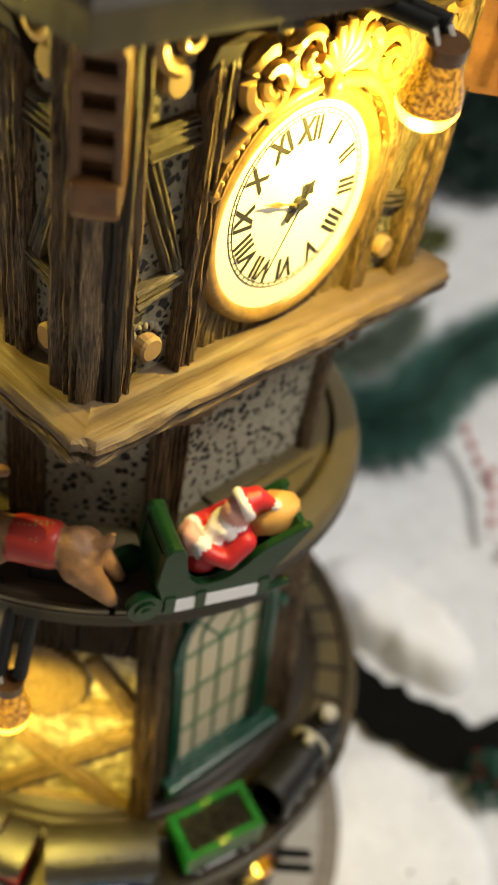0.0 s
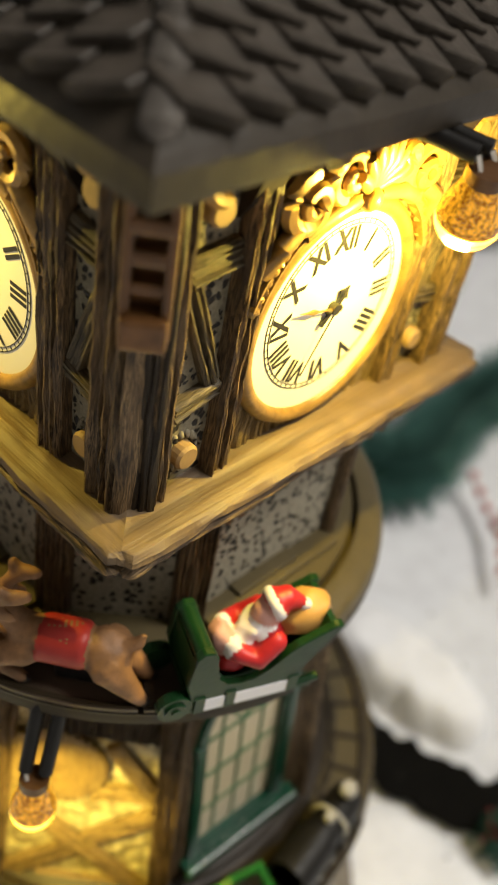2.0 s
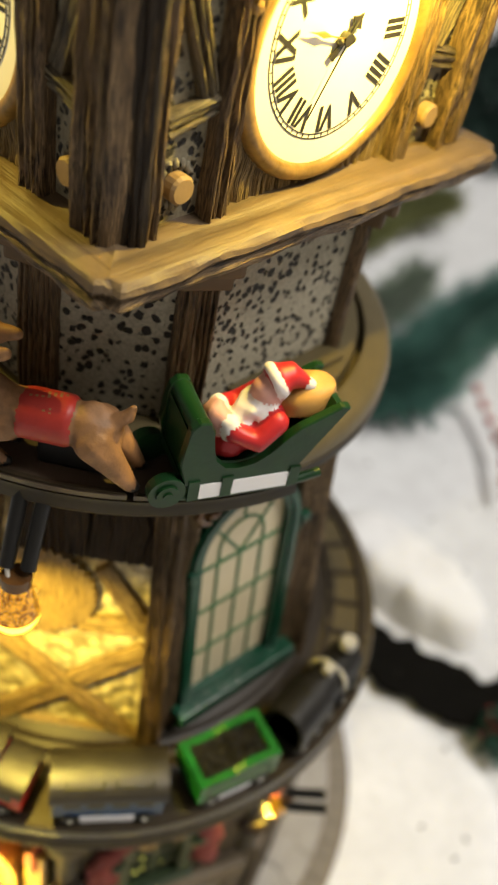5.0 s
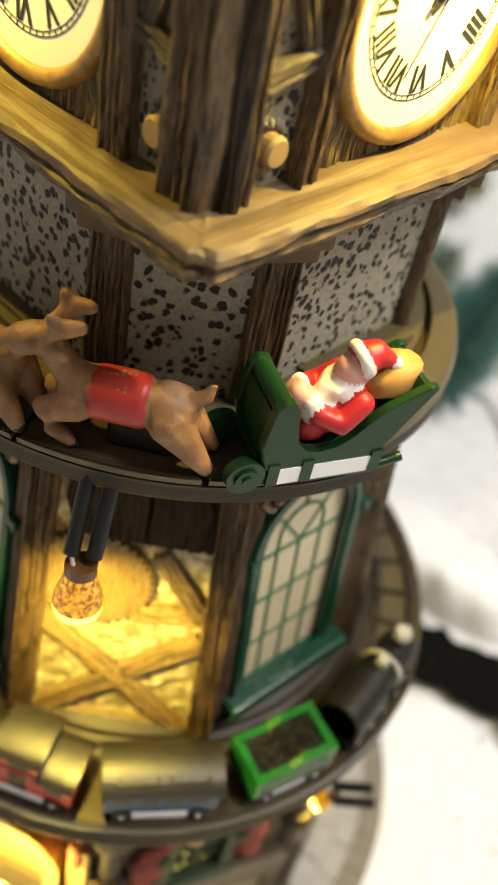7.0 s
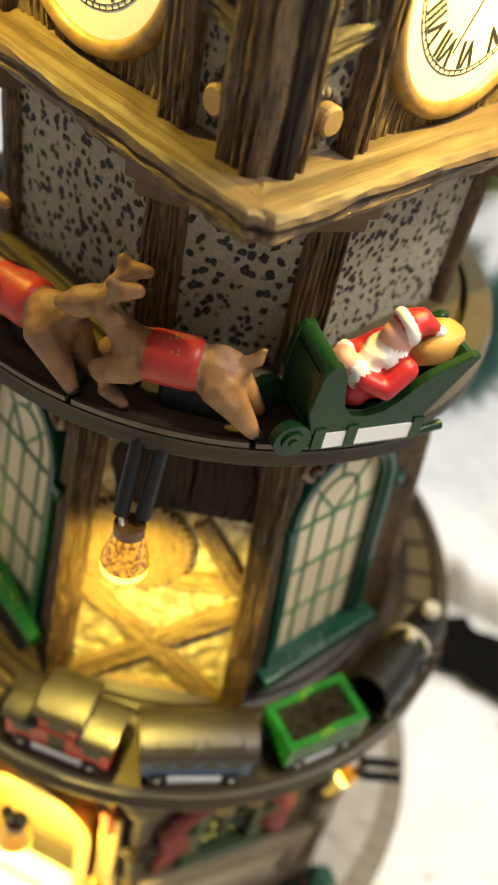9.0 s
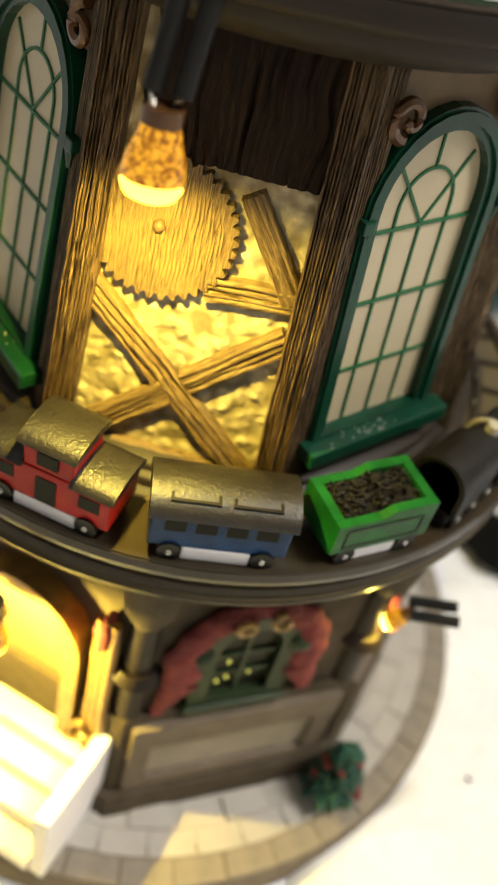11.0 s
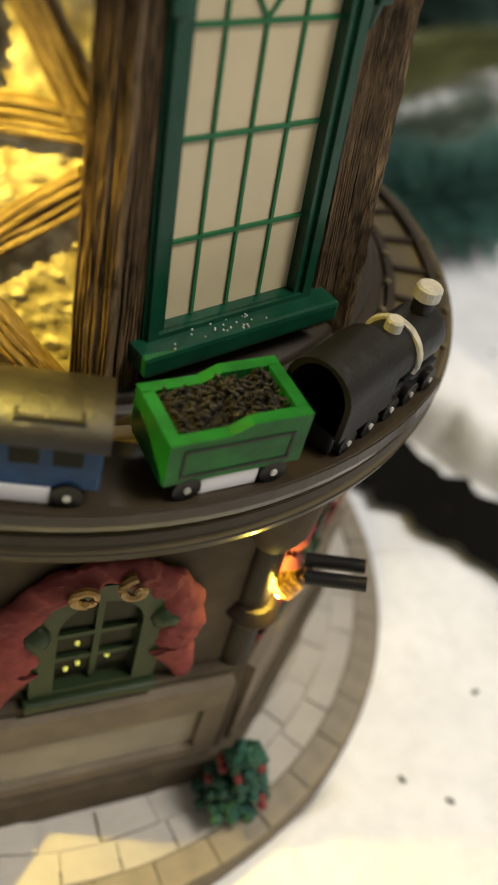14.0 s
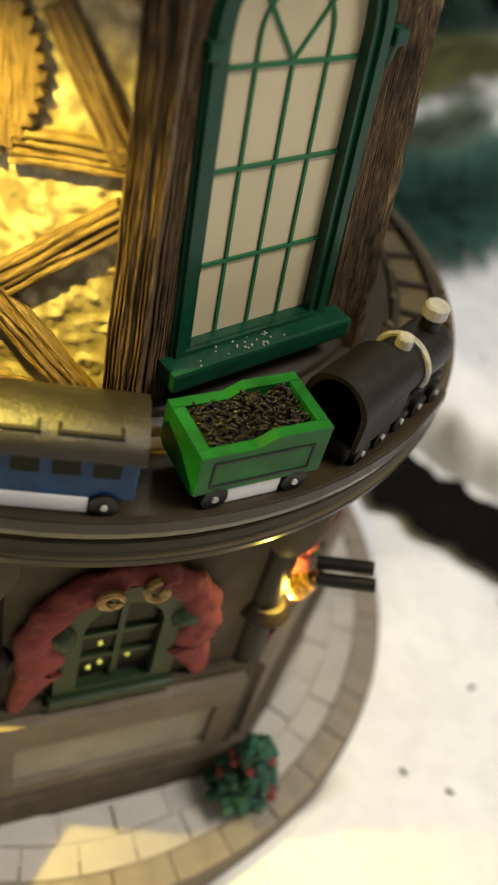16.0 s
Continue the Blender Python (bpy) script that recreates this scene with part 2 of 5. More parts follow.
def beam(bm, m, a, b, width, depth, rnd, base=-0.06, strips=7, rough=0.45):
    """A carved plank from a to b (t, z) on a wall map: wandering ridges and cut grooves, with u along the grain."""
    uv = bm.loops.layers.uv.verify()
    a, b = Vector(a), Vector(b)
    along = b - a
    n = max(5, int(along.length / 0.13))
    side = Vector((-along.y, along.x)).normalized() * width / 2
    cols = strips * 3
    cut = max(depth, 0.13) * (0.35 + rough)
    top = [depth * (1 - 0.35 * rough * rnd.random()) for _ in range(strips)]
    deep = [0.25 + 0.75 * rnd.random() for _ in range(strips + 1)]
    shift = rnd.random() * 40
    grid = []
    for i in range(n + 1):
        p = a + along * (i / n)
        u = i / n * along.length
        wob = 1 + 0.10 * noise.noise(Vector((u * 2.1, shift, 0)))
        row = []
        for j in range(cols + 1):
            strip, phase = min(j // 3, strips - 1), j % 3
            wander = 0.85 / strips * noise.noise(Vector((u * 1.1, j // 3 * 5.3 + shift, 4)))
            k = (2 * j / cols - 1) + (wander if 0 < j < cols else 0)
            q = p + side * (k * wob)
            d = top[strip] + 0.12 * depth * noise.noise(Vector((u * 3.0, j * 0.9 + shift, 1)))
            if phase == 0 or j == cols:
                g = deep[j // 3] * max(0.0, 0.55 + 0.9 * noise.noise(Vector((u * 0.9, j // 3 * 3.1 + shift, 7))))
                d = max(base + 0.01, d - cut * min(0.9, g)) if 0 < j < cols else d * 0.7
            row.append((bm.verts.new(m(q.x, q.y, d)), u + shift, (k + 1) / 2 * width + shift))
        e0, e1 = p - side * wob, p + side * wob
        row.insert(0, (bm.verts.new(m(e0.x, e0.y, base)), row[0][1], shift - 0.1))
        row.append((bm.verts.new(m(e1.x, e1.y, base)), row[-1][1], shift + width + 0.1))
        grid.append(row)
    for i in range(n):
        for j in range(cols + 2):
            quad = [grid[i][j], grid[i][j + 1], grid[i + 1][j + 1], grid[i + 1][j]]
            f = bm.faces.new([q[0] for q in quad])
            for loop, q in zip(f.loops, quad):
                loop[uv].uv = (q[1], q[2])
    for row in (grid[0], grid[-1]):
        f = bm.faces.new([q[0] for q in row])
        for loop, q in zip(f.loops, row):
            loop[uv].uv = (q[1], q[2])
    return bm


def revolve(bm, profile, a0=0.0, a1=360.0, steps=96, mat=0, centre=(0, 0), close=True):
    """Turn a closed profile of (radius, z) round the axis."""
    full = abs(a1 - a0) >= 359.9
    rows = []
    for i in range(steps if full else steps + 1):
        a = radians(a0 + (a1 - a0) * i / steps)
        rows.append([bm.verts.new((centre[0] + r * math.cos(a), centre[1] + r * math.sin(a), z)) for r, z in profile])
    n = len(profile)
    for i in range(steps):
        p, q = rows[i], rows[(i + 1) % len(rows)]
        for j in range(n if close else n - 1):
            bm.faces.new((p[j], q[j], q[(j + 1) % n], p[(j + 1) % n])).material_index = mat
    if not full:
        for row in (rows[0], rows[-1]):
            bm.faces.new(row).material_index = mat
    return bm


def tube(bm, points, radius, sides=8, mat=0, radii=None):
    """A round rod through world points."""
    pts = [Vector(p) for p in points]
    rings, up = [], Vector((0.13, 0.27, 0.95)).normalized()
    for i, p in enumerate(pts):
        d = (pts[min(i + 1, len(pts) - 1)] - pts[max(i - 1, 0)]).normalized()
        x = d.cross(up).normalized()
        y = d.cross(x)
        r = radii[i] if radii else radius
        rings.append([bm.verts.new(p + r * (math.cos(2 * math.pi * k / sides) * x + math.sin(2 * math.pi * k / sides) * y)) for k in range(sides)])
    for a, b in zip(rings, rings[1:]):
        for k in range(sides):
            bm.faces.new((a[k], a[(k + 1) % sides], b[(k + 1) % sides], b[k])).material_index = mat
    bm.faces.new(rings[0]).material_index = mat
    bm.faces.new(rings[-1]).material_index = mat
    return bm


def blob(bm, place, size, mat=0, turn=None, seg=12, lump=0.0, seed=0):
    """A rounded lump, for figures and stuffed things."""
    m = Matrix.Translation(place) @ (turn.to_4x4() if turn is not None else Matrix.Identity(4)) @ Matrix.Diagonal((*size, 1))
    made = bmesh.ops.create_uvsphere(bm, u_segments=seg, v_segments=max(6, seg * 2 // 3), radius=1)["verts"]
    for v in made:
        if lump:
            v.co *= 1 + lump * noise.noise(v.co * 2.1 + Vector((seed, 0, 0)))
        v.co = m @ v.co
    for f in {f for v in made for f in v.link_faces}:
        f.material_index = mat
        f.smooth = True
    return bm


def plate(bm, m, outline, d0, d1, mat=0):
    """A flat piece on a wall map from an outline of (t, z)."""
    a = [bm.verts.new(m(t, z, d0)) for t, z in outline]
    b = [bm.verts.new(m(t, z, d1)) for t, z in outline]
    for f in (bm.faces.new(a), bm.faces.new(b)):
        f.material_index = mat
    for i in range(len(a)):
        j = (i + 1) % len(a)
        bm.faces.new((a[i], a[j], b[j], b[i])).material_index = mat
    return bm


def ring_plate(bm, m, outer, inner, d0, d1, mat=0):
    """A flat band between two outlines of as many points."""
    rows = [[bm.verts.new(m(t, z, d)) for t, z in line] for line, d in ((outer, d0), (outer, d1), (inner, d1), (inner, d0))]
    n = len(outer)
    for k in range(4):
        p, q = rows[k], rows[(k + 1) % 4]
        for i in range(n):
            j = (i + 1) % n
            bm.faces.new((p[i], p[j], q[j], q[i])).material_index = mat
    return bm


def arch(w, z0, z1, n=14):
    """Outline of a round-headed opening, half width w, springing from z1."""
    top = [(w * math.cos(math.pi * i / n), z1 + w * 1.05 * math.sin(math.pi * i / n)) for i in range(n + 1)]
    return [(-w, z0), (w, z0)] + top

# ---- ground and added room ----
bm = bmesh.new()
bmesh.ops.create_grid(bm, x_segments=120, y_segments=120, size=150)
for v in bm.verts:
    r = v.co.xy.length
    far = min(1.0, max(0.0, (r - 9) / 12))
    v.co.z = -0.75 + far * (0.9 * noise.noise(v.co * 0.09) + 0.35 * noise.noise(v.co * 0.25))
ground = tagged(part("ground", bm, M_SNOW, None, "", True), "white cloth of artificial snow spread under the tower", "ground", "", "structure")
# Unseen walls and ceiling, added to enclose the place and bounce fill.
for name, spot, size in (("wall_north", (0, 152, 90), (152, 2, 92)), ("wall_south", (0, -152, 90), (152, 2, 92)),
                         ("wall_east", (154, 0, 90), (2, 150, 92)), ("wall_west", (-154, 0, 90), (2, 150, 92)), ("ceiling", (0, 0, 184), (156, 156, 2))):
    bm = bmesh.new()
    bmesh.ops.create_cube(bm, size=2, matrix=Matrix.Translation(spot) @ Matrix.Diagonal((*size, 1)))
    tagged(part(name, bm, painted("plain_" + name, (0.55, 0.54, 0.515), 0.9, 0.1, 6, 0.05)), "unseen pale room surface, added to bounce fill light", "wall", "", "structure")


def drift(outline, height, base, label, name="snow_drift", seed=0, mat=None):
    """A thick lobed pad with rounded edges; the outline is (centre x, y, radius) of its lobes."""
    bm = bmesh.new()
    n, rings = 72, 9
    cx = sum(o[0] for o in outline) / len(outline)
    cy = sum(o[1] for o in outline) / len(outline)
    edge = []
    for i in range(n):
        a = 2 * math.pi * i / n
        d, best = Vector((math.cos(a), math.sin(a))), 0.5
        for ox, oy, r in outline:
            rel = Vector((ox - cx, oy - cy))
            along = rel.dot(d)
            off = rel.length_squared - along * along
            if r * r > off:
                best = max(best, along + math.sqrt(r * r - off))
        edge.append(best)
    edge = [(edge[i - 1] + 2 * edge[i] + edge[(i + 1) % n]) / 4 for i in range(n)]
    rows = []
    for k in range(rings + 1):
        s = 1 - (k / (rings + 1)) ** 2 if k else 1.0
        u = k / rings
        s, h = (1 - 0.9 * u ** 1.6), height * math.sin(min(1, u * 1.7) * math.pi / 2)
        row = []
        for i in range(n):
            a = 2 * math.pi * i / n
            p = Vector((cx + edge[i] * s * math.cos(a), cy + edge[i] * s * math.sin(a), base + h))
            if k:
                p.z += 0.10 * height * noise.noise(p * 0.8 + Vector((seed, 0, 0)))
            row.append(bm.verts.new(p))
        rows.append(row)
    for p, q in zip(rows, rows[1:]):
        for i in range(n):
            bm.faces.new((p[i], p[(i + 1) % n], q[(i + 1) % n], q[i]))
    bm.faces.new(rows[-1])
    bm.faces.new(rows[0])
    return tagged(part(name, bm, mat or M_COTTON, None, "", True), label, "snow")


drift([(8.6, 8.6, 1.5), (9.6, 7.4, 1.55), (10.8, 6.4, 1.5), (11.6, 5.7, 1.15)], 1.5, -0.8, "thick lobed pad of white cotton snow", seed=3)
drift([(8.6, 0.2, 2.2), (10.0, -0.8, 2.0), (9.0, -3.6, 3.2), (6.5, -7.5, 3.0), (8.5, -6.0, 3.0)], 0.55, -0.8, "large smooth pad of white cotton snow beside the pavement", seed=8)
bm = bmesh.new()
path_mid = [(6.6, 5.4), (8.0, 4.6), (9.4, 3.6), (11.0, 2.8), (13.5, 2.2), (17.0, 2.6), (22, 4.0)]
line = []
for (x0, y0), (x1, y1) in zip(path_mid, path_mid[1:]):
    line += [Vector((x0 + (x1 - x0) * i / 8, y0 + (y1 - y0) * i / 8)) for i in range(8)]
verts = []
for i, p in enumerate(line):
    d = line[min(len(line) - 1, i + 1)] - line[max(0, i - 1)]
    side = Vector((-d.y, d.x)).normalized()
    w0 = 1.1 + 0.55 * noise.noise(Vector((i * 0.35, 0, 0)))
    w1 = 1.1 + 0.55 * noise.noise(Vector((i * 0.35, 9, 0)))
    verts.append([bm.verts.new((p.x + side.x * k, p.y + side.y * k, -0.45 + 0.1 * noise.noise(Vector((i * 0.8, k, 3))))) for k in (-w0, -0.5 * w0, 0, 0.5 * w1, w1)])
for p, q in zip(verts, verts[1:]):
    for k in range(4):
        bm.faces.new((p[k], p[k + 1], q[k + 1], q[k]))
bmesh.ops.solidify(bm, geom=bm.faces[:], thickness=0.3)
tagged(part("stream_bed", bm, M_DARK, None, "", True), "black mottled felt strip winding between the snow pads", "stream", "", "structure")

# ---- the clock tower ----
rnd = random.Random(4)
tower = thing("clock_tower", (0, 0, -0.7), "brown half-timbered toy clock tower with two turning rings, on snow", "clock tower")

# base pavement with kerb
bm = revolve(bmesh.new(), [(0.5, -0.75), (6.55, -0.75), (6.55, 0.02), (0.5, 0.02)], steps=96)
pavement = part("base_pavement", bm, M_PAVE, tower, "pale grey round paving under the tower")
bm = revolve(bmesh.new(), [(6.5, -0.80), (7.35, -0.80), (7.32, -0.1), (7.22, 0.02), (6.5, 0.03)], steps=96)
kerb_core = part("kerb", bm, M_KERB, tower, "taupe kerb ring of the base", True)

# base storey
base_d = 5.15
r0 = 1 / math.cos(radians(22.5))
bases = []
for name, lo, hi, d0, d1 in (("base_wall", 3.0, 7.15, 5.05, 4.95), ("base_dado", 0.5, 3.02, 5.30, 5.22), ("base_plinth", 0.0, 0.55, 5.62, 5.5)):
    bm = bmesh.new()
    rows = [[bm.verts.new(polar(AB + 22.5 + 45 * k, d * r0, 0, z)) for k in range(8)] for d, z in ((d0, lo), (d1, hi))]
    for k in range(8):
        bm.faces.new((rows[0][k], rows[0][(k + 1) % 8], rows[1][(k + 1) % 8], rows[1][k]))
    bm.faces.new(rows[0])
    bm.faces.new(rows[1])
    bases.append(part(name, bm, M_STONE, tower, "grey-brown plaster walls of the base storey"))
base_wall = bases[0]

# drum: eight leaning walls
DR0, DZ0, DS = 4.12, 8.0, 0.10


def drum(az, d=0.0):
    return face_map(az, DR0 + d, DS, DZ0)


bm = bmesh.new()
rows = [[bm.verts.new(polar(AW + 22.5 + 45 * k, (DR0 - 0.28 - DS * (z - DZ0)) * r0, 0, z)) for k in range(8)] for z in (7.9, 14.3)]
for k in range(8):
    bm.faces.new((rows[0][k], rows[0][(k + 1) % 8], rows[1][(k + 1) % 8], rows[1][k]))
bm.faces.new(rows[0])
bm.faces.new(rows[1])
drum_wall = part("drum_wall", bm, M_CORE, tower, "dark core of the drum between the rings")

# track ring
bm = revolve(bmesh.new(), [(3.5, 7.15), (5.80, 7.15), (5.98, 7.22), (6.0, 7.34), (5.93, 7.40), (5.93, 7.47), (6.0, 7.53), (5.97, 7.62), (5.2, 7.62), (5.0, 7.62), (4.72, 7.66), (3.5, 7.66)], steps=128)
track = part("track_ring", bm, M_RING, tower, "olive-brown plastic railway track ring", True)
for k, (r, z, mat) in enumerate(((5.72, 7.72, M_RIM), (5.02, 7.72, M_RIM))):
    bm = revolve(bmesh.new(), [(r - 0.07, 7.60), (r + 0.07, 7.60), (r + 0.06, z), (r - 0.06, z)], steps=128)
    part("rail", bm, mat, track, "", True)
for r, z0, z1 in ((4.86, 7.55, 7.86), (4.66, 7.60, 8.02), (4.50, 7.60, 8.14)):
    bm = revolve(bmesh.new(), [(3.4, z0), (r, z0), (r, z1 - 0.06), (r - 0.06, z1), (3.4, z1)], steps=128)
    part("collar", bm, M_RIM, tower, "dark brown stepped collar under the drum", True)

bm = revolve(bmesh.new(), [(5.85, 7.13), (5.99, 7.20), (6.02, 7.32), (5.95, 7.38), (5.95, 7.46), (6.02, 7.52), (5.99, 7.61), (5.85, 7.63)], steps=128)
part("outer_rim", bm, M_BAND, track, "brown grooved outer rim", True)

# upper ring
bm = revolve(bmesh.new(), [(2.6, 14.15), (4.05, 14.15), (4.30, 14.25), (4.40, 14.45), (4.40, 14.62), (4.34, 14.80), (4.24, 14.88), (3.90, 14.90), (3.88, 14.60), (3.78, 14.60), (3.76, 14.96), (2.6, 14.98)], steps=128)
upper_ring = part("upper_ring", bm, M_RING, tower, "olive-brown plastic ring with a dark groove", True)
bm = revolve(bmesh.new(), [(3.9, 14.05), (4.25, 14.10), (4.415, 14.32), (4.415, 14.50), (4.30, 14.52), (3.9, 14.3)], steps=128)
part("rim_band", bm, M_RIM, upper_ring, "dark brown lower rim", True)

# Disc in the dark rim colour, added to put shade under the ring.
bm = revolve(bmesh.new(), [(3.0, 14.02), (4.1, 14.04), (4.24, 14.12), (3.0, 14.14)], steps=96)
part("ring_under_shade", bm, M_RIM, upper_ring, "dark disc that paints the shade under the ring", True)

# neck: a square with cut corners
bm = bmesh.new()
prof = []
for q in range(4):
    for t in (-1.62, 1.62):
        prof.append((AH + 90 * q, 3.0, t))
rows = [[bm.verts.new(polar(a, d, t, z)) for a, d, t in prof] for z in (14.9, 17.95)]
for k in range(8):
    bm.faces.new((rows[0][k], rows[0][(k + 1) % 8], rows[1][(k + 1) % 8], rows[1][k]))
bm.faces.new(rows[0])
bm.faces.new(rows[1])
neck = part("neck_wall", bm, M_PIT, tower, "grey stucco neck with dark pits")
for q in range(4):
    m = face_map(AH + 90 * q, 3.0)
    bm = bmesh.new()
    block(bm, m, -1.45, 1.45, 14.9, 15.08, -0.1, 0.38, 0.03)
    part("sill_board", bm, M_RING, neck)
    bm = bmesh.new()
    block(bm, m, -0.75, 0.55, 15.05, 15.16, -0.1, 0.24, 0.02)
    part("step_board", bm, M_RING, neck)
    for s in (-1, 1):
        am = AH + 90 * q + s * 28.5
        mm = face_map(am, 3.36)
        bm = beam(bmesh.new(), mm, (0, 14.92), (0, 17.6), 0.52, 0.16, rnd)
        post = part("neck_post", bm, M_POST, tower)
        bm = bmesh.new()
        block(bm, mm, -0.34, 0.34, 17.25, 17.55, -0.2, 0.30, 0.05)
        block(bm, mm, -0.42, 0.42, 17.5, 17.9, -0.2, 0.45, 0.08)
        part("corbel", bm, M_POST, post)

# clock house
HD = 2.95
bm = bmesh.new()
block(bm, face_map(AH, 0), -HD, HD, 18.0, 22.8, -HD, HD)
house = part("clock_house", bm, M_MOSS, tower, "rough stucco clock house with carved timbers")

# ledge: four weathered boards
LO, LI = 3.68, 2.7
for q in range(4):
    m = face_map(AH + 90 * q, 0)
    bm = bmesh.new()
    uv = bm.loops.layers.uv.verify()
    n = 110
    top = [(LI + (LO - 0.08 - LI) * k / 11, 18.23 - 0.09 * k / 11) for k in range(12)]
    prof = top + [(LO - 0.02, 18.09), (LO, 18.02), (LO - 0.06, 17.96), (LO - 0.02, 17.90), (LO - 0.05, 17.82), (LO - 0.12, 17.74), (LI, 17.72)]
    last = len(prof) - 1
    rows = []
    for i in range(n + 1):
        s = 2 * i / n - 1
        blunt = 0.15 * max(0.0, (abs(s) - 0.94) / 0.06)
        row = []
        for k, (d, z) in enumerate(prof):
            x = s * LO
            if k == 0 or k == last:
                jag, dz = 0.0, 0.0
            elif k < 12:
                jag = 0.0
                line = noise.noise(Vector((x * 0.35, d * 7.0, q * 5.3)))
                dz = -0.09 * max(0.0, line - 0.12) + 0.02 * noise.noise(Vector((x * 2.0, d * 6.0, q)))
            else:
                jag = 0.065 * noise.noise(Vector((x * 1.1, k * 0.30, q * 7.1))) + 0.025 * noise.noise(Vector((x * 4.2, k * 1.3, q * 3.1)))
                dz = 0.05 * noise.noise(Vector((x * 1.7, k * 0.5, q * 2.2)))
            if k >= 10:
                d -= blunt * (0.4 if k == 10 else 1.0)
            if abs(s) > 0.999:
                jag = dz = 0.0
            row.append((bm.verts.new(m(s * (d + jag), z + dz, d + jag)), x, d + 0.7 * (18.3 - z) + q * 9))
        rows.append(row)
    for p, r in zip(rows, rows[1:]):
        for k in range(last):
            quad = (p[k], p[k + 1], r[k + 1], r[k])
            f = bm.faces.new([c[0] for c in quad])
            f.material_index, f.smooth = (1 if k >= 13 else 0), k < 11
            for loop, c in zip(f.loops, quad):
                loop[uv].uv = (c[1], c[2])
    part("ledge_board", bm, [M_LEDGE, M_POST], house, "weathered tan ledge board" if q == 0 else "")

# roof
EV = 3.95
slope = math.atan2(3.5, EV)
bm = bmesh.new()
for (h0, z0), (h1, z1) in (((EV - 0.01, 22.55), (EV, 22.60)), ((EV, 22.60), (EV, 22.86)), ((EV, 22.86), (EV - 0.08, 22.95))):
    for q in range(4):
        m = face_map(AH + 90 * q, 0)
        bm.faces.new([bm.verts.new(m(*c)) for c in ((-h0, z0, h0), (h0, z0, h0), (h1, z1, h1), (-h1, z1, h1))])
m = face_map(AH, 0)
bm.faces.new([bm.verts.new(m(t * (EV - 0.01), 22.55, d * (EV - 0.01))) for t, d in ((-1, -1), (1, -1), (1, 1), (-1, 1))])
apex = 22.95 + (EV - 0.08) * math.tan(slope)
for q in range(4):
    m = face_map(AH + 90 * q, 0)
    e = EV - 0.08
    bm.faces.new([bm.verts.new(m(*c)) for c in ((-e, 22.95, e), (e, 22.95, e), (0, apex, 0))])
bmesh.ops.remove_doubles(bm, verts=bm.verts[:], dist=0.001)
roof = part("roof", bm, M_EAVE, tower, "dark slate-brown hipped shingle roof")

# lamps with their light
def hanging_lamp(tip, head, radius, wires, parent, watts, coated=False):
    """A clear bulb on two sleeved wires: tip is its round end, head where the wires enter."""
    tip, head = Vector(tip), Vector(head)
    ax = (tip - head).normalized()
    x = ax.orthogonal().normalized()
    y = ax.cross(x)
    length = (tip - head).length
    lamp = part("lamp_cap", tube(bmesh.new(), [head - ax * 0.06, head + ax * 0.10], radius * 0.62, 14), M_COPPER, parent, "small clear lamp bulb on two black sleeved wires", True)
    bm = bmesh.new()
    prof = [(0.0, 0.50), (0.25, 0.66), (0.55, 0.92), (0.78, 1.0), (0.92, 0.86), (1.0, 0.45), (1.01, 0.02)]
    rows = []
    for s, r in prof:
        rows.append([bm.verts.new(head + ax * (s * length) + radius * r * (math.cos(k * math.pi / 10) * x + math.sin(k * math.pi / 10) * y)) for k in range(20)])
    for p, r in zip(rows, rows[1:]):
        for k in range(20):
            bm.faces.new((p[k], p[(k + 1) % 20], r[(k + 1) % 20], r[k]))
    bm.faces.new(rows[0])
    bm.faces.new(rows[-1])
    glass = part("bulb_glass", bm, M_GLASS, lamp, "clear glass bulb", True)
    glass.visible_shadow = False
    bm = bmesh.new()
    rows = [[bm.verts.new(head + ax * (s * length) + radius * r * (math.cos(k * math.pi / 10) * x + math.sin(k * math.pi / 10) * y)) for k in range(20)] for s, r in ((0.06, 0.42), (0.25, 0.60), (0.45, 0.78), (0.58, 0.88), (0.72, 0.95))]
    for p, r in zip(rows, rows[1:]):
        for k in range(20):
            bm.faces.new((p[k], p[(k + 1) % 20], r[(k + 1) % 20], r[k]))
    part("amber_collar", bm, M_AMBER, lamp, "amber-brown collar inside the bulb", True)
    bm = bmesh.new()
    blob(bm, head + ax * (length * 0.84), (radius * 0.62, radius * 0.62, radius * 0.26), seg=12)
    glow = part("filament", bm, M_GLOW, lamp, "glowing filament")
    glow.visible_shadow = False
    for k, w in enumerate(wires):
        bm = tube(bmesh.new(), [head + x * (0.12 * (1 - 2 * k)), Vector(w[0])], 0.035, 6)
        part("lead", bm, M_METAL, lamp, "", True)
        bm = tube(bmesh.new(), [Vector(p) for p in w], 0.105, 10)
        part("wire_sleeve", bm, M_BLACK, lamp, "", True)
    lamp_light("bulb_light", head + ax * (length * 0.96), watts, along=ax if coated else None)
    return lamp


def lamp_on(az, d, t, z, length, radius, tiltout, rise, wlen, watts, parent, coated=False):
    """A lamp that hangs before a wall at that azimuth."""
    tip, head = polar(az, d, t, z), polar(az, d - tiltout, t, z + length)
    wires = []
    for s in (-1, 1):
        w0 = polar(az, d - tiltout - 0.05, t + s * 0.14, z + length + 0.15)
        w1 = polar(az, d - tiltout - rise, t + s * 0.15 + 0.1, z + length + wlen)
        wires.append((w0, w1))
    return hanging_lamp(tip, head, radius, wires, parent, watts, coated)


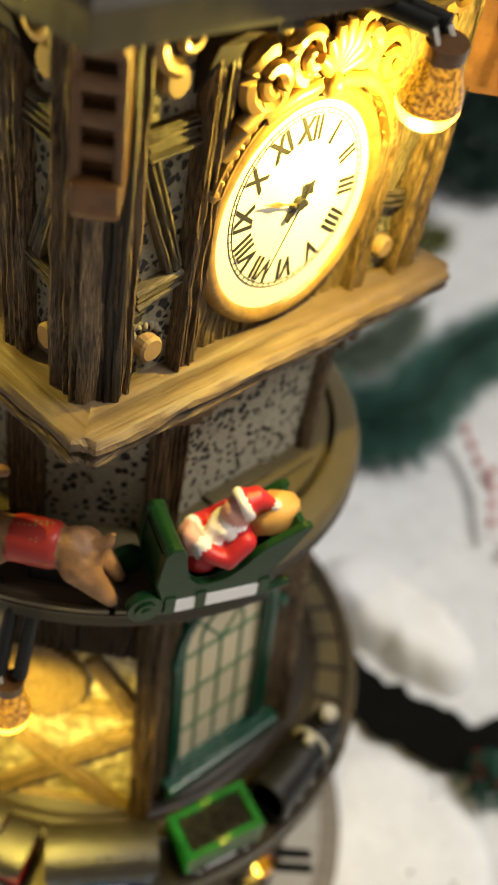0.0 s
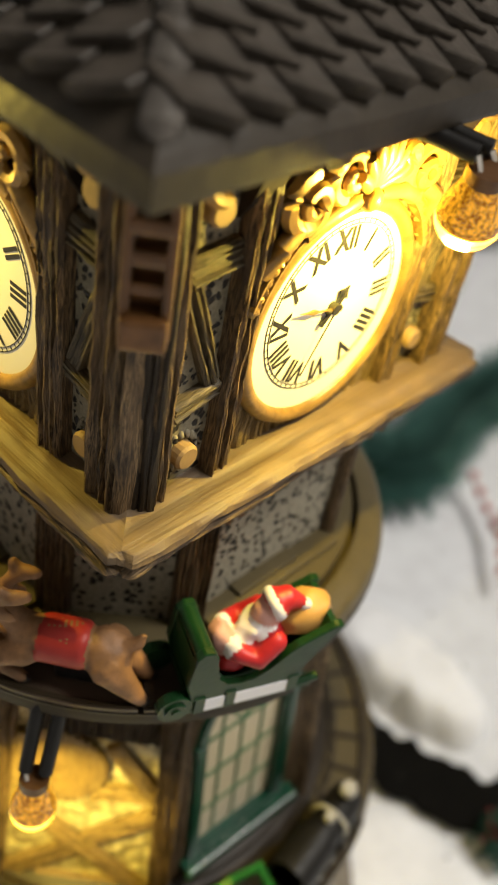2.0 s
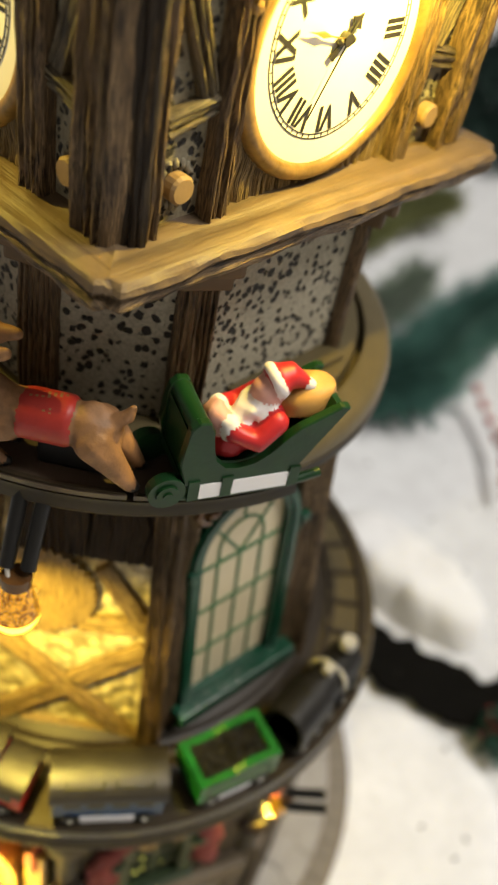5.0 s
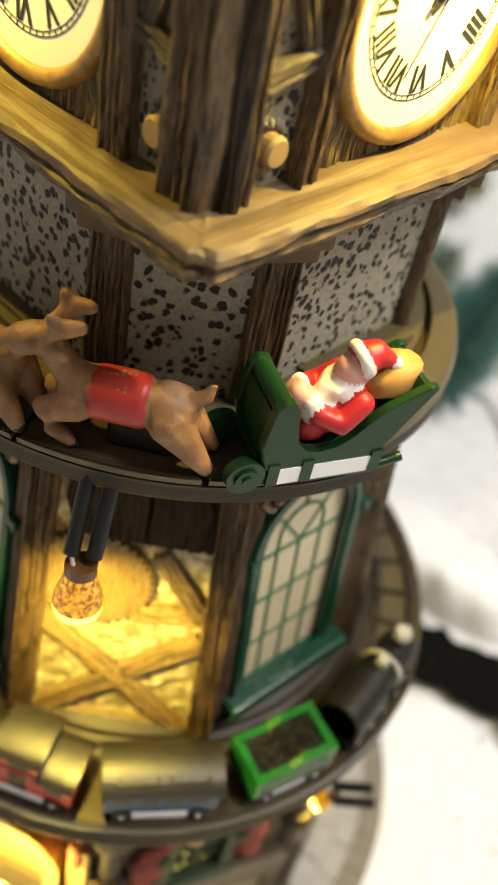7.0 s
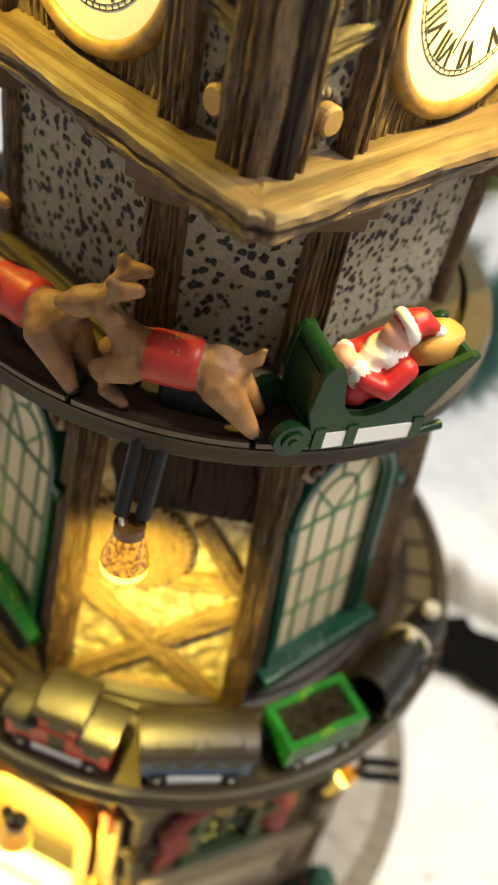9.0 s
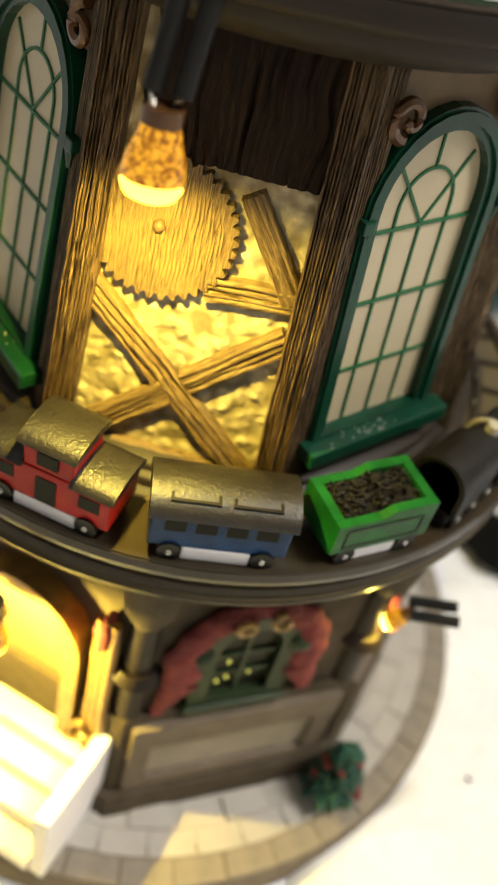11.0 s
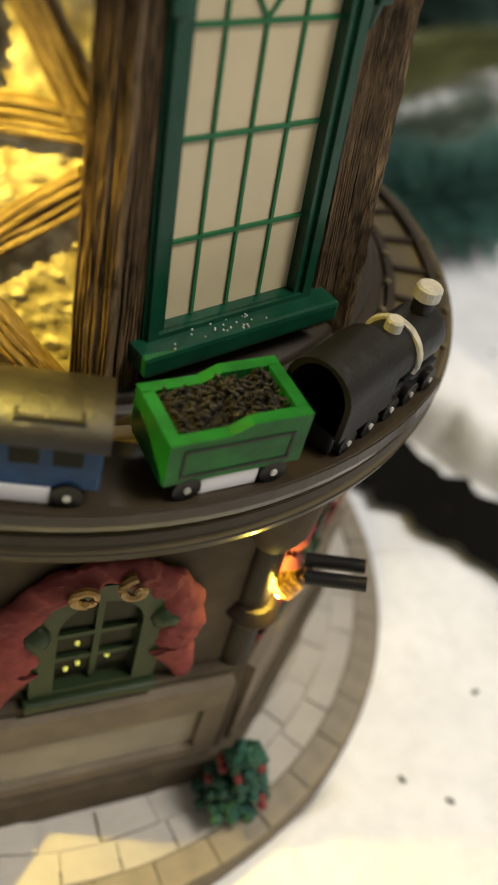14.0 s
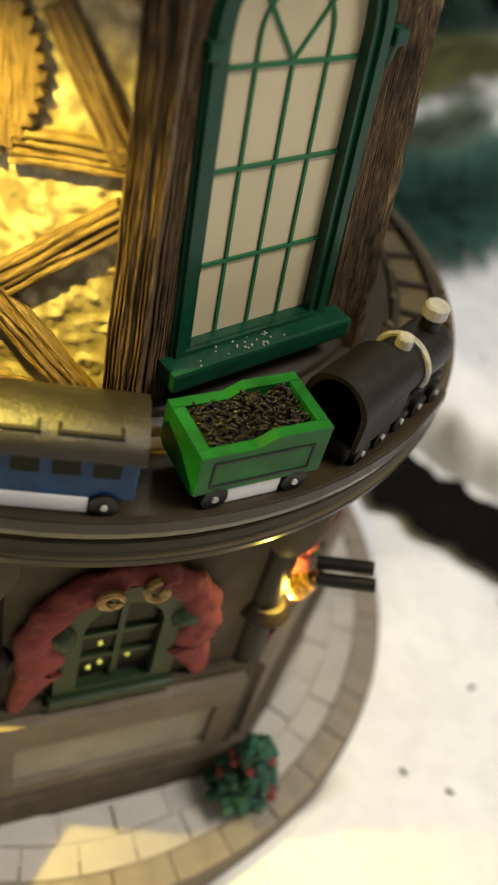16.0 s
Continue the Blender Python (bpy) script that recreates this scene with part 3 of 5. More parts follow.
hanging_lamp(polar(AH, 4.22, 0.36, 21.40), polar(AH, 4.38, 0.15, 22.24), 0.37, [(polar(AH, 4.30, 0.10 + k, 22.42), polar(AH, 3.95, -0.02 + k, 22.46), polar(AH, 3.5, -0.15 + k, 22.5)) for k in (-0.13, 0.13)], tower, 0.23)
lamp_on(AH - 90, 4.30, -2.0, 21.36, 0.9, 0.38, -0.1, 0.75, 0.3, 0.16, tower)
lamp_on(AX, 5.34, -0.50, 12.72, 0.86, 0.34, 0.10, 0.6, 1.3, 0.34, tower, True)
hanging_lamp((4.06, -3.92, 4.90), (4.36, -3.96, 5.36), 0.20, [((4.30, -3.96 + k, 5.50), (5.10, -4.02 + k, 5.64)) for k in (-0.15, 0.15)], tower, 0.016)
lamp_on(AB - 45, 6.3, 0.1, 4.9, 0.75, 0.33, 0.1, -0.2, 0.8, 0.30, tower)

# ---- clock house details ----
def scroll(bm, m, t, z, r, turns, hand, d, thick, mat=0):
    """A curled ornament on a wall map."""
    pts, radii = [], []
    n = int(22 * turns)
    for i in range(n + 1):
        s = i / n
        a = hand * (0.5 * math.pi + 2 * math.pi * turns * s)
        rr = r * (1 - 0.82 * s)
        pts.append(m(t + rr * math.cos(a), z + rr * math.sin(a), d + 0.12 * s))
        radii.append(thick * (1 - 0.45 * s))
    return tube(bm, pts, thick, 7, mat, radii)


def text_mesh(body, size):
    cu = bpy.data.curves.new("numeral_curve", "FONT")
    cu.body, cu.size, cu.align_x, cu.align_y, cu.extrude = body, size, "CENTER", "CENTER", 0.0
    cu.offset = 0.014
    ob = bpy.data.objects.new("numeral_tmp", cu)
    scene.collection.objects.link(ob)
    bpy.context.view_layer.update()
    me = bpy.data.meshes.new_from_object(ob.evaluated_get(bpy.context.evaluated_depsgraph_get()))
    bpy.data.objects.remove(ob)
    return [(v.co.x, v.co.y) for v in me.vertices], [tuple(p.vertices) for p in me.polygons]


HOURS = ["XII", "I", "II", "III", "IIII", "V", "VI", "VII", "VIII", "IX", "X", "XI"]
GLYPHS = {h: text_mesh(h, 0.42) for h in HOURS}
CZ, CR = 19.83, 1.36
HZ = 19.94   # height of the dial hub


def circle(r, n=64, z=CZ):
    return [(r * math.cos(2 * math.pi * i / n), z + r * math.sin(2 * math.pi * i / n)) for i in range(n)]


def clock(az):
    m = face_map(az, HD)
    dial = part("clock_dial", plate(bmesh.new(), m, circle(CR + 0.05), -0.05, 0.10), M_DIAL, tower, "ivory dial with black roman numerals")
    bm = bmesh.new()
    n, k = 72, 10
    rows = []
    for i in range(n):
        a = 2 * math.pi * i / n
        row = []
        for j in range(k):
            b = math.pi * j / (k - 1)
            r = CR + 0.11 - 0.12 * math.cos(b)
            row.append(bm.verts.new(m(r * math.cos(a), CZ + r * math.sin(a), 0.04 + 0.15 * math.sin(b))))
        rows.append(row)
    for i in range(n):
        for j in range(k - 1):
            bm.faces.new((rows[i][j], rows[(i + 1) % n][j], rows[(i + 1) % n][j + 1], rows[i][j + 1]))
    part("clock_bezel", bm, M_GOLD, house, "rounded antique gold bezel", True)
    for i, h in enumerate(HOURS):
        bm = bmesh.new()
        a = -2 * math.pi * i / 12
        vs, fs = GLYPHS[h]
        vv = []
        for x, y in vs:
            x, y = x * 0.80, y * 1.0 + 0.91
            vv.append(bm.verts.new(m(x * math.cos(a) - y * math.sin(a), HZ + x * math.sin(a) + y * math.cos(a), 0.108)))
        for f in fs:
            bm.faces.new([vv[j] for j in f])
        part("numeral", bm, M_INK, dial)
    bm = bmesh.new()
    ring_plate(bm, m, circle(1.172, 60, HZ), circle(1.160, 60, HZ), 0.102, 0.108)
    ring_plate(bm, m, circle(1.115, 60, HZ), circle(1.105, 60, HZ), 0.102, 0.108)
    for i in range(60):
        a = 2 * math.pi * i / 60
        c, s = math.cos(a), math.sin(a)
        plate(bm, m, [(r * c - w * s, HZ + r * s + w * c) for r, w in ((1.11, -0.007), (1.165, -0.007), (1.165, 0.007), (1.11, 0.007))], 0.102, 0.107)
    part("minute_track", bm, M_INK, dial)

    def hand(name, angle, length, tail, width, d, mat, spade):
        a = -radians(angle)
        shape = [(-width, -tail), (width, -tail), (width * 0.7, 0), (width * 0.6, length * 0.45)]
        if spade:
            shape += [(width * 2.6, length * 0.62), (width * 0.8, length * 0.8)]
        shape += [(0.0, length)]
        shape += [(-x, y) for x, y in reversed(shape[2:-1])]
        pts = [(x * math.cos(a) - y * math.sin(a), HZ + x * math.sin(a) + y * math.cos(a)) for x, y in shape]
        part(name, plate(bmesh.new(), m, pts, d, d + 0.02), mat, dial)

    hand("hour_hand", 42, 0.34, 0.28, 0.045, 0.13, M_INK, True)
    hand("minute_hand", 283, 0.72, 0.10, 0.014, 0.16, M_GOLD, True)
    hand("second_hand", 208, 0.95, 0.25, 0.005, 0.18, M_INK, False)
    bm = plate(bmesh.new(), m, circle(0.075, 16, HZ), 0.1, 0.2)
    for s in (-1, 1):
        blob(bm, m(s * 0.10, HZ - 0.02, 0.15), (0.05, 0.05, 0.05), seg=8)
    part("hub", bm, M_INK, dial)


for q in range(4):
    az = AH + 90 * q
    m = face_map(az, HD)
    for s in (-1, 1):
        wide = s > 0
        for t, w, dep, z1, strips in ((2.74 if wide else 2.72, 0.60 if wide else 0.32, 0.30 if wide else 0.22, 22.6, 6 if wide else 3), (1.68, 0.36, 0.26, 22.1, 4)):
            part("timber", beam(bmesh.new(), m, (s * t, 18.17), (s * (t - (0.06 if t < 2 else 0)), z1), w, dep, rnd, strips=strips, rough=0.75), M_POST, house)
        part("timber", beam(bmesh.new(), m, (s * 2.50, 21.16), (s * 1.84, 21.22), 0.34, 0.17, rnd, strips=4, rough=0.7), M_HOUSEBEAM, house)
        part("timber", beam(bmesh.new(), m, (s * 2.50, 19.36), (s * 1.84, 19.50), 0.27, 0.17, rnd, strips=3, rough=0.7), M_HOUSEBEAM, house)
        part("timber", beam(bmesh.new(), m, (s * 2.46, 20.98), (s * 1.95, 19.62), 0.26, 0.16, rnd, strips=3, rough=0.7), M_HOUSEBEAM, house)
        for z, r in ((18.64, 0.17), (21.78, 0.17)):
            bm = bmesh.new()
            tube(bm, [m(s * 2.24, z, 0.0), m(s * 2.24, z, 0.14), m(s * 2.24, z, 0.18)], r, 18, 0, [r, r, r * 0.82])
            part("peg", bm, M_PEG, house)
        bm = bmesh.new()
        rr = random.Random(int(90 + q * 2 + s))
        for i in range(16):
            a = 2 * math.pi * i / 16
            blob(bm, m(s * 2.24 + 0.24 * math.cos(a), 18.64 + 0.24 * math.sin(a), 0.0), (0.05, 0.05, 0.07), seg=6)
        tagged(part("peg_collar", bm, M_MOSS, house), "", "", "", "stuff")
        # cove bracket under the eave
        bm = bmesh.new()
        shape = [(0.0, 0.0), (0.16, 0.22), (0.30, 0.55), (0.62, 0.80), (0.95, 0.90), (0.95, 1.02), (0.0, 1.02)]
        for t0, t1 in ((s * 1.52, s * 1.88),):
            a = [bm.verts.new(m(t0, 21.55 + z, d)) for d, z in shape]
            b = [bm.verts.new(m(t1, 21.55 + z, d)) for d, z in shape]
            bm.faces.new(a)
            bm.faces.new(b)
            for i in range(len(a)):
                j = (i + 1) % len(a)
                bm.faces.new((a[i], a[j], b[j], b[i]))
        part("eave_bracket", bm, M_CORE, house)
        bm = bmesh.new()
        scroll(bm, m, s * 2.25, 22.25, 0.34, 1.3, s, 0.15, 0.10)
        part("small_scroll", bm, M_GOLD, house, "", True)
    part("clock_board", beam(bmesh.new(), m, (0, 18.2), (0, 22.4), 3.02, 0.07, rnd, strips=22, rough=0.7), M_PANELWOOD, house, "yellow-brown ridged boards behind the dial")
    # gilded crest over the dial
    crest = part("crest", ring_plate(bmesh.new(), m, [(r * math.cos(radians(a)), 19.95 + r * math.sin(radians(a))) for r in (1.72,) for a in range(18, 163, 4)] + [(1.56 * math.cos(radians(a)), 19.95 + 1.56 * math.sin(radians(a))) for a in range(162, 17, -4)],
                                  [(1.69 * math.cos(radians(a)), 19.95 + 1.69 * math.sin(radians(a))) for a in range(18, 163, 4)] + [(1.59 * math.cos(radians(a)), 19.95 + 1.59 * math.sin(radians(a))) for a in range(162, 17, -4)], 0.0, 0.24), M_GOLD, tower, "gilded scrolled crest over the dial", True)
    bm = bmesh.new()
    rr = random.Random(40 + q)
    for i in range(37):
        a = radians(18 + 4 * i)
        blob(bm, m(1.64 * math.cos(a), 19.95 + 1.64 * math.sin(a), 0.14), (0.10, 0.10, 0.10), seg=8, lump=0.5, seed=i)
    part("arch_moulding", bm, M_GOLD, crest, "", True)
    for s in (-1, 1):
        for t, z, r, turns, hand, d, thick in ((1.02, 21.60, 0.36, 1.6, -s, 0.18, 0.12), (0.48, 21.85, 0.32, 1.4, s, 0.20, 0.11)):
            part("crest_scroll", scroll(bmesh.new(), m, s * t, z, r, turns, hand, d, thick), M_GOLD, crest, "", True)
        for line, r in (((1.46, 20.85, 0.12), (1.36, 21.2, 0.24), (1.10, 21.36, 0.2)), 0.12), (((0.2, 21.45, 0.2), (0.62, 21.42, 0.26), (1.0, 21.22, 0.2)), 0.10):
            part("crest_branch", tube(bmesh.new(), [m(s * t, z, d) for t, z, d in line], r, 8), M_GOLD, crest, "", True)
    for i in range(7):
        a = radians(20 + 140 * i / 6)
        part("crest_flute", tube(bmesh.new(), [m(0, 21.50, 0.2), m(0.30 * math.cos(a), 21.62 + 0.34 * math.sin(a), 0.32), m(0.42 * math.cos(a), 21.62 + 0.56 * math.sin(a), 0.34)], 0.07, 8, 0, [0.05, 0.10, 0.06]), M_GOLD, crest, "", True)
    boss = bmesh.new()
    blob(boss, m(0, 21.45, 0.25), (0.15, 0.15, 0.15), seg=12, lump=0.2)
    part("crest_boss", boss, M_GOLD, crest)
    clock(az)
    # corner post and its copper bracket
    mc = face_map(az - 45, HD * math.sqrt(2))
    part("corner_post", beam(bmesh.new(), mc, (0.10, 18.15), (0.10, 22.5), 0.40, 0.10, rnd, base=-0.5, strips=4, rough=0.4), M_CORNER, house, "dark carved corner post")
    bm = bmesh.new()
    block(bm, mc, -0.24, 0.24, 20.95, 22.55, -0.2, 0.48, 0.04)
    bracket = part("corner_bracket", bm, M_COPPER, tower, "ridged copper-brown corner bracket")
    for t in (-0.19, 0.19):
        bm = bmesh.new()
        block(bm, mc, t - 0.05, t + 0.05, 20.95, 22.55, 0.25, 0.70, 0.035)
        part("bracket_cheek", bm, M_COPPER, bracket)
    for i, (z, h, d) in enumerate(((20.88, 0.34, 0.80), (21.36, 0.17, 0.66), (21.68, 0.17, 0.68), (22.00, 0.17, 0.72), (22.30, 0.25, 0.78))):
        bm = bmesh.new()
        block(bm, mc, -0.225, 0.225, z, z + h, 0.2, d, 0.055)
        part("bracket_rung", bm, M_COPPER, bracket)

# ---- drum details ----
def gear_outline(t, z, r, teeth):
    pts = []
    for i in range(teeth):
        for k, rr in ((0.0, r * 0.92), (0.28, r), (0.56, r), (0.84, r * 0.92)):
            a = 2 * math.pi * (i + k) / teeth
            pts.append((t + rr * math.cos(a), z + rr * math.sin(a)))
    return pts


def drum_panel(az):
    m = drum(az)
    bm = bmesh.new()
    nt, nz = (96, 176) if az == AX else (48, 88)
    grid = []
    for j in range(nz + 1):
        z = 7.95 + 6.2 * j / nz
        half = (DR0 - DS * (z - DZ0)) * math.tan(radians(22.5)) - 0.05
        row = []
        for i in range(nt + 1):
            t = half * (2 * i / nt - 1)
            p = Vector((t, z, az)) * 7.6
            cell = noise.voronoi(p + 0.35 * noise.noise_vector(p * 1.3))[0][0]
            d = 0.055 * (0.45 - min(cell, 0.75)) + 0.02 * noise.noise(p * 0.7) + 0.012 * noise.noise(p * 3.0) - 0.04
            row.append(bm.verts.new(m(t, z, d)))
        grid.append(row)
    for p, r in zip(grid, grid[1:]):
        for i in range(nt):
            bm.faces.new((p[i], p[i + 1], r[i + 1], r[i]))
    panel = part("stucco_panel", bm, M_PEB, drum_wall, "cream pebbled stucco panel", True)
    for s in (-1, 1):
        part("drum_post", beam(bmesh.new(), m, (s * 1.57, 7.92), (s * 1.30, 14.2), 0.42, 0.25, rnd, strips=10, rough=0.5), M_POST, drum_wall)
    for a, b, w in (((-1.42, 10.55), (1.34, 7.95), 0.36), ((-1.46, 7.98), (-0.10, 9.18), 0.36), ((0.12, 9.38), (1.30, 10.45), 0.36),
                    ((0.10, 10.86), (1.28, 10.98), 0.34), ((0.42, 12.2), (1.22, 11.0), 0.30), ((-0.75, 8.06), (0.75, 8.06), 0.2), ((-0.4, 8.0), (1.2, 8.0), 0.14)):
        part("timber", beam(bmesh.new(), m, a, b, w, 0.13, rnd, strips=4, rough=0.7), M_PANELWOOD, drum_wall)
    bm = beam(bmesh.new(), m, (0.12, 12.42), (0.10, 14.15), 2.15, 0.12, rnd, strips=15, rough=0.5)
    part("top_board", bm, M_SHADEDWOOD, drum_wall, "dark brown carved board, tone lowered for the shade under the ring")
    # toothed wheel with cut grain
    bm = bmesh.new()
    uv = bm.loops.layers.uv.verify()
    plate(bm, m, gear_outline(-0.55, 11.52, 0.95, 38), 0.02, 0.13)
    rr = random.Random(7)
    for f in bm.faces:
        for loop in f.loops:
            q = loop.vert.co
            loop[uv].uv = (q.z + 0.1 * q.x, 1.4 * q.x)
    wheel = part("gear_wheel", bm, M_PANELWOOD, tower, "gold-brown toothed wooden wheel")
    bm = bmesh.new()
    for i in range(30):
        t = -0.55 - 0.74 + 1.48 * i / 29
        half = math.sqrt(max(0.01, 0.76 ** 2 - (t + 0.55) ** 2))
        t0 = 11.55 - half
        while t0 < 11.55 + half - 0.1:
            t1 = min(t0 + 0.3 + 0.6 * rr.random(), 11.55 + half)
            dz = 0.02 * (rr.random() - 0.5)
            tube(bm, [m(t + dz, t0, 0.125), m(t + 0.03 * rr.random(), (t0 + t1) / 2, 0.135), m(t - dz, t1, 0.125)], 0.02, 5, 0, [0.006, 0.026, 0.006])
            t0 = t1 + 0.03
    tagged(part("carved_grain", bm, M_PANELWOOD, wheel, "", True), "", "", "", "stuff")
    bm = bmesh.new()
    blob(bm, m(-0.58, 11.56, 0.13), (0.09, 0.09, 0.09), lump=0.3, seg=10)
    part("axle", bm, M_POST, wheel)


def drum_window(az):
    m = drum(az)
    shifted = lambda w, z0: [(t - 0.08, z) for t, z in arch(w, z0, 12.15)]
    win = part("window_frame", ring_plate(bmesh.new(), m, shifted(1.20, 8.55), shifted(0.93, 8.80), -0.26, 0.05), M_GREEN, tower, "gloss green round-headed window with cream panes")
    bm = ring_plate(bmesh.new(), m, shifted(1.16, 8.6), shifted(1.03, 8.8), 0.04, 0.10)
    part("moulding", bm, M_GREEN, win, "", True)
    part("pane", plate(bmesh.new(), m, shifted(0.95, 8.78), -0.24, -0.10), M_PANE, win, "cream plastic window sheet")
    rows = (9.74, 10.81, 11.84)
    for z in rows:
        part("muntin", block(bmesh.new(), m, -1.02, 0.86, z - 0.022, z + 0.022, -0.11, -0.07), M_LINE, win)
    for t, top in ((-0.56, 12.1), (-0.08, 11.84), (0.40, 12.1)):
        part("muntin", block(bmesh.new(), m, t - 0.02, t + 0.02, 8.82, top, -0.11, -0.072), M_LINE, win)
    inner = [(0.48 * math.cos(math.pi * i / 20) - 0.08, 12.1 + 0.5 * math.sin(math.pi * i / 20)) for i in range(21)]
    bm = bmesh.new()
    for a, b in list(zip(inner, inner[1:])) + [((-0.08, 11.86), (0.58, 12.74)), ((-0.08, 11.86), (-0.74, 12.74)), ((-0.08, 12.6), (-0.08, 13.12))]:
        dx, dz = b[0] - a[0], b[1] - a[1]
        ln = math.hypot(dx, dz)
        nx, nz = -dz / ln * 0.02, dx / ln * 0.02
        plate(bm, m, [(a[0] - nx, a[1] - nz), (b[0] - nx, b[1] - nz), (b[0] + nx, b[1] + nz), (a[0] + nx, a[1] + nz)], -0.11, -0.074)
    part("fanlight_bar", bm, M_LINE, win)
    bm = bmesh.new()
    block(bm, m, -1.42, 1.38, 8.48, 8.74, -0.2, 0.34, 0.05)
    block(bm, m, -1.30, 1.26, 8.36, 8.50, -0.2, 0.22, 0.04)
    sill = part("sill", bm, M_GREEN, win, "gloss green sill with chipped edges")
    r3 = random.Random(int(az * 7))
    bm = bmesh.new()
    for _ in range(34):
        q = r3.random()
        blob(bm, m(r3.uniform(-1.3, 0.9) * q, 8.745, r3.uniform(0.0, 0.32)), (0.010 + 0.008 * r3.random(),) * 3, seg=6)
    tagged(part("glitter", bm, M_SILVER, win), "", "", "", "stuff")
    for s in (-1, 1):
        bm = bmesh.new()
        block(bm, m, s * 1.22 - 0.10, s * 1.22 + 0.10, 12.0, 12.18, -0.2, 0.14, 0.03)
        tube(bm, [m(s * 1.17, 12.0, 0.05), m(s * 1.16, 11.75, 0.03)], 0.1, 8, 0, [0.08, 0.03])
        part("capital", bm, M_GREEN, win)
        part("side_plank", beam(bmesh.new(), m, (s * 1.42, 8.0), (s * 1.22, 14.2), 0.30, 0.02, rnd, base=-0.27, strips=7), M_POST, drum_wall)
        bm = bmesh.new()
        scroll(bm, m, s * 0.95, 13.35, 0.26, 1.3, s, 0.0, 0.09)
        part("scroll", bm, M_COPPER, drum_wall, "", True)
    bm = bmesh.new()
    block(bm, m, -1.3, 1.3, 13.05, 14.2, -0.26, -0.10)
    part("head_board", bm, M_BEAM, drum_wall)


for q in (-1, 0, 1):
    drum_panel(AX + 90 * q)
for q in (-1, 0, 1):
    drum_window(AW + 90 * q)

# ---- track pieces ----
TIES = 40
tie_me = bpy.data.meshes.new("tie")
bm = bmesh.new()
block(bm, lambda t, z, d: Vector((d, t, z)), -0.055, 0.055, -0.03, 0.05, -0.27, 0.27, 0.012)
for v in bm.verts:
    v.co *= CM
bm.to_mesh(tie_me)
bm.free()
tie_me.materials.append(M_RIM)
bead_me = bpy.data.meshes.new("rail_bolt")
bm = bmesh.new()
blob(bm, (0, 0, 0), (0.065, 0.065, 0.05), seg=8)
for v in bm.verts:
    v.co *= CM
bm.to_mesh(bead_me)
bm.free()
bead_me.materials.append(M_RING)
for i in range(TIES):
    a = 360 * i / TIES + 4.7
    for name, me, r, z in (("tie", tie_me, 5.37, 7.64), ("rail_bolt", bead_me, 5.87, 7.66), ("rail_bolt", bead_me, 4.90, 7.88)):
        o = new(name, me)
        o.parent = track
        o.matrix_basis = Matrix.Translation(polar(a, r, 0, z) * CM - origin(tower)) @ pose(0, 0, 0, 0, 0, a)

# ---- roof shingles ----
tile_me = bpy.data.meshes.new("shingle")
bm = bmesh.new()
W2, LN, TH = 0.275, 0.56, 0.21
top = [(-W2, LN, 0.02), (W2, LN, 0.02), (W2 - 0.01, -0.10, TH), (-W2 + 0.01, 0.16, TH * 0.9)]
bot = [(x, y, -0.03) for x, y, z in top]
a = [bm.verts.new(p) for p in top]
b = [bm.verts.new(p) for p in bot]
bm.faces.new(a)
bm.faces.new(b)
for i in range(4):
    bm.faces.new((a[i], a[(i + 1) % 4], b[(i + 1) % 4], b[i]))
bmesh.ops.bevel(bm, geom=[e for e in bm.edges if e.verts[0] in a and e.verts[1] in a], offset=0.02, segments=1, affect="EDGES")
bmesh.ops.recalc_face_normals(bm, faces=bm.faces[:])
for v in bm.verts:
    v.co *= CM
bm.to_mesh(tile_me)
bm.free()
tile_me.materials.append(M_ROOF)
cap_me = bpy.data.meshes.new("hip_tile")
bm = bmesh.new()
tube(bm, [(0, -0.27, 0.06), (0, -0.25, 0.10), (0, 0.0, 0.05), (0, 0.30, -0.04)], 0.17, 12, 0, [0.13, 0.17, 0.165, 0.15])
for v in bm.verts:
    v.co.z *= 0.62
for v in bm.verts:
    v.co *= CM
bmesh.ops.recalc_face_normals(bm, faces=bm.faces[:])
bm.to_mesh(cap_me)
bm.free()
cap_me.materials.append(M_ROOFCAP)
rr = random.Random(21)
run = (EV - 0.08) / math.cos(slope)
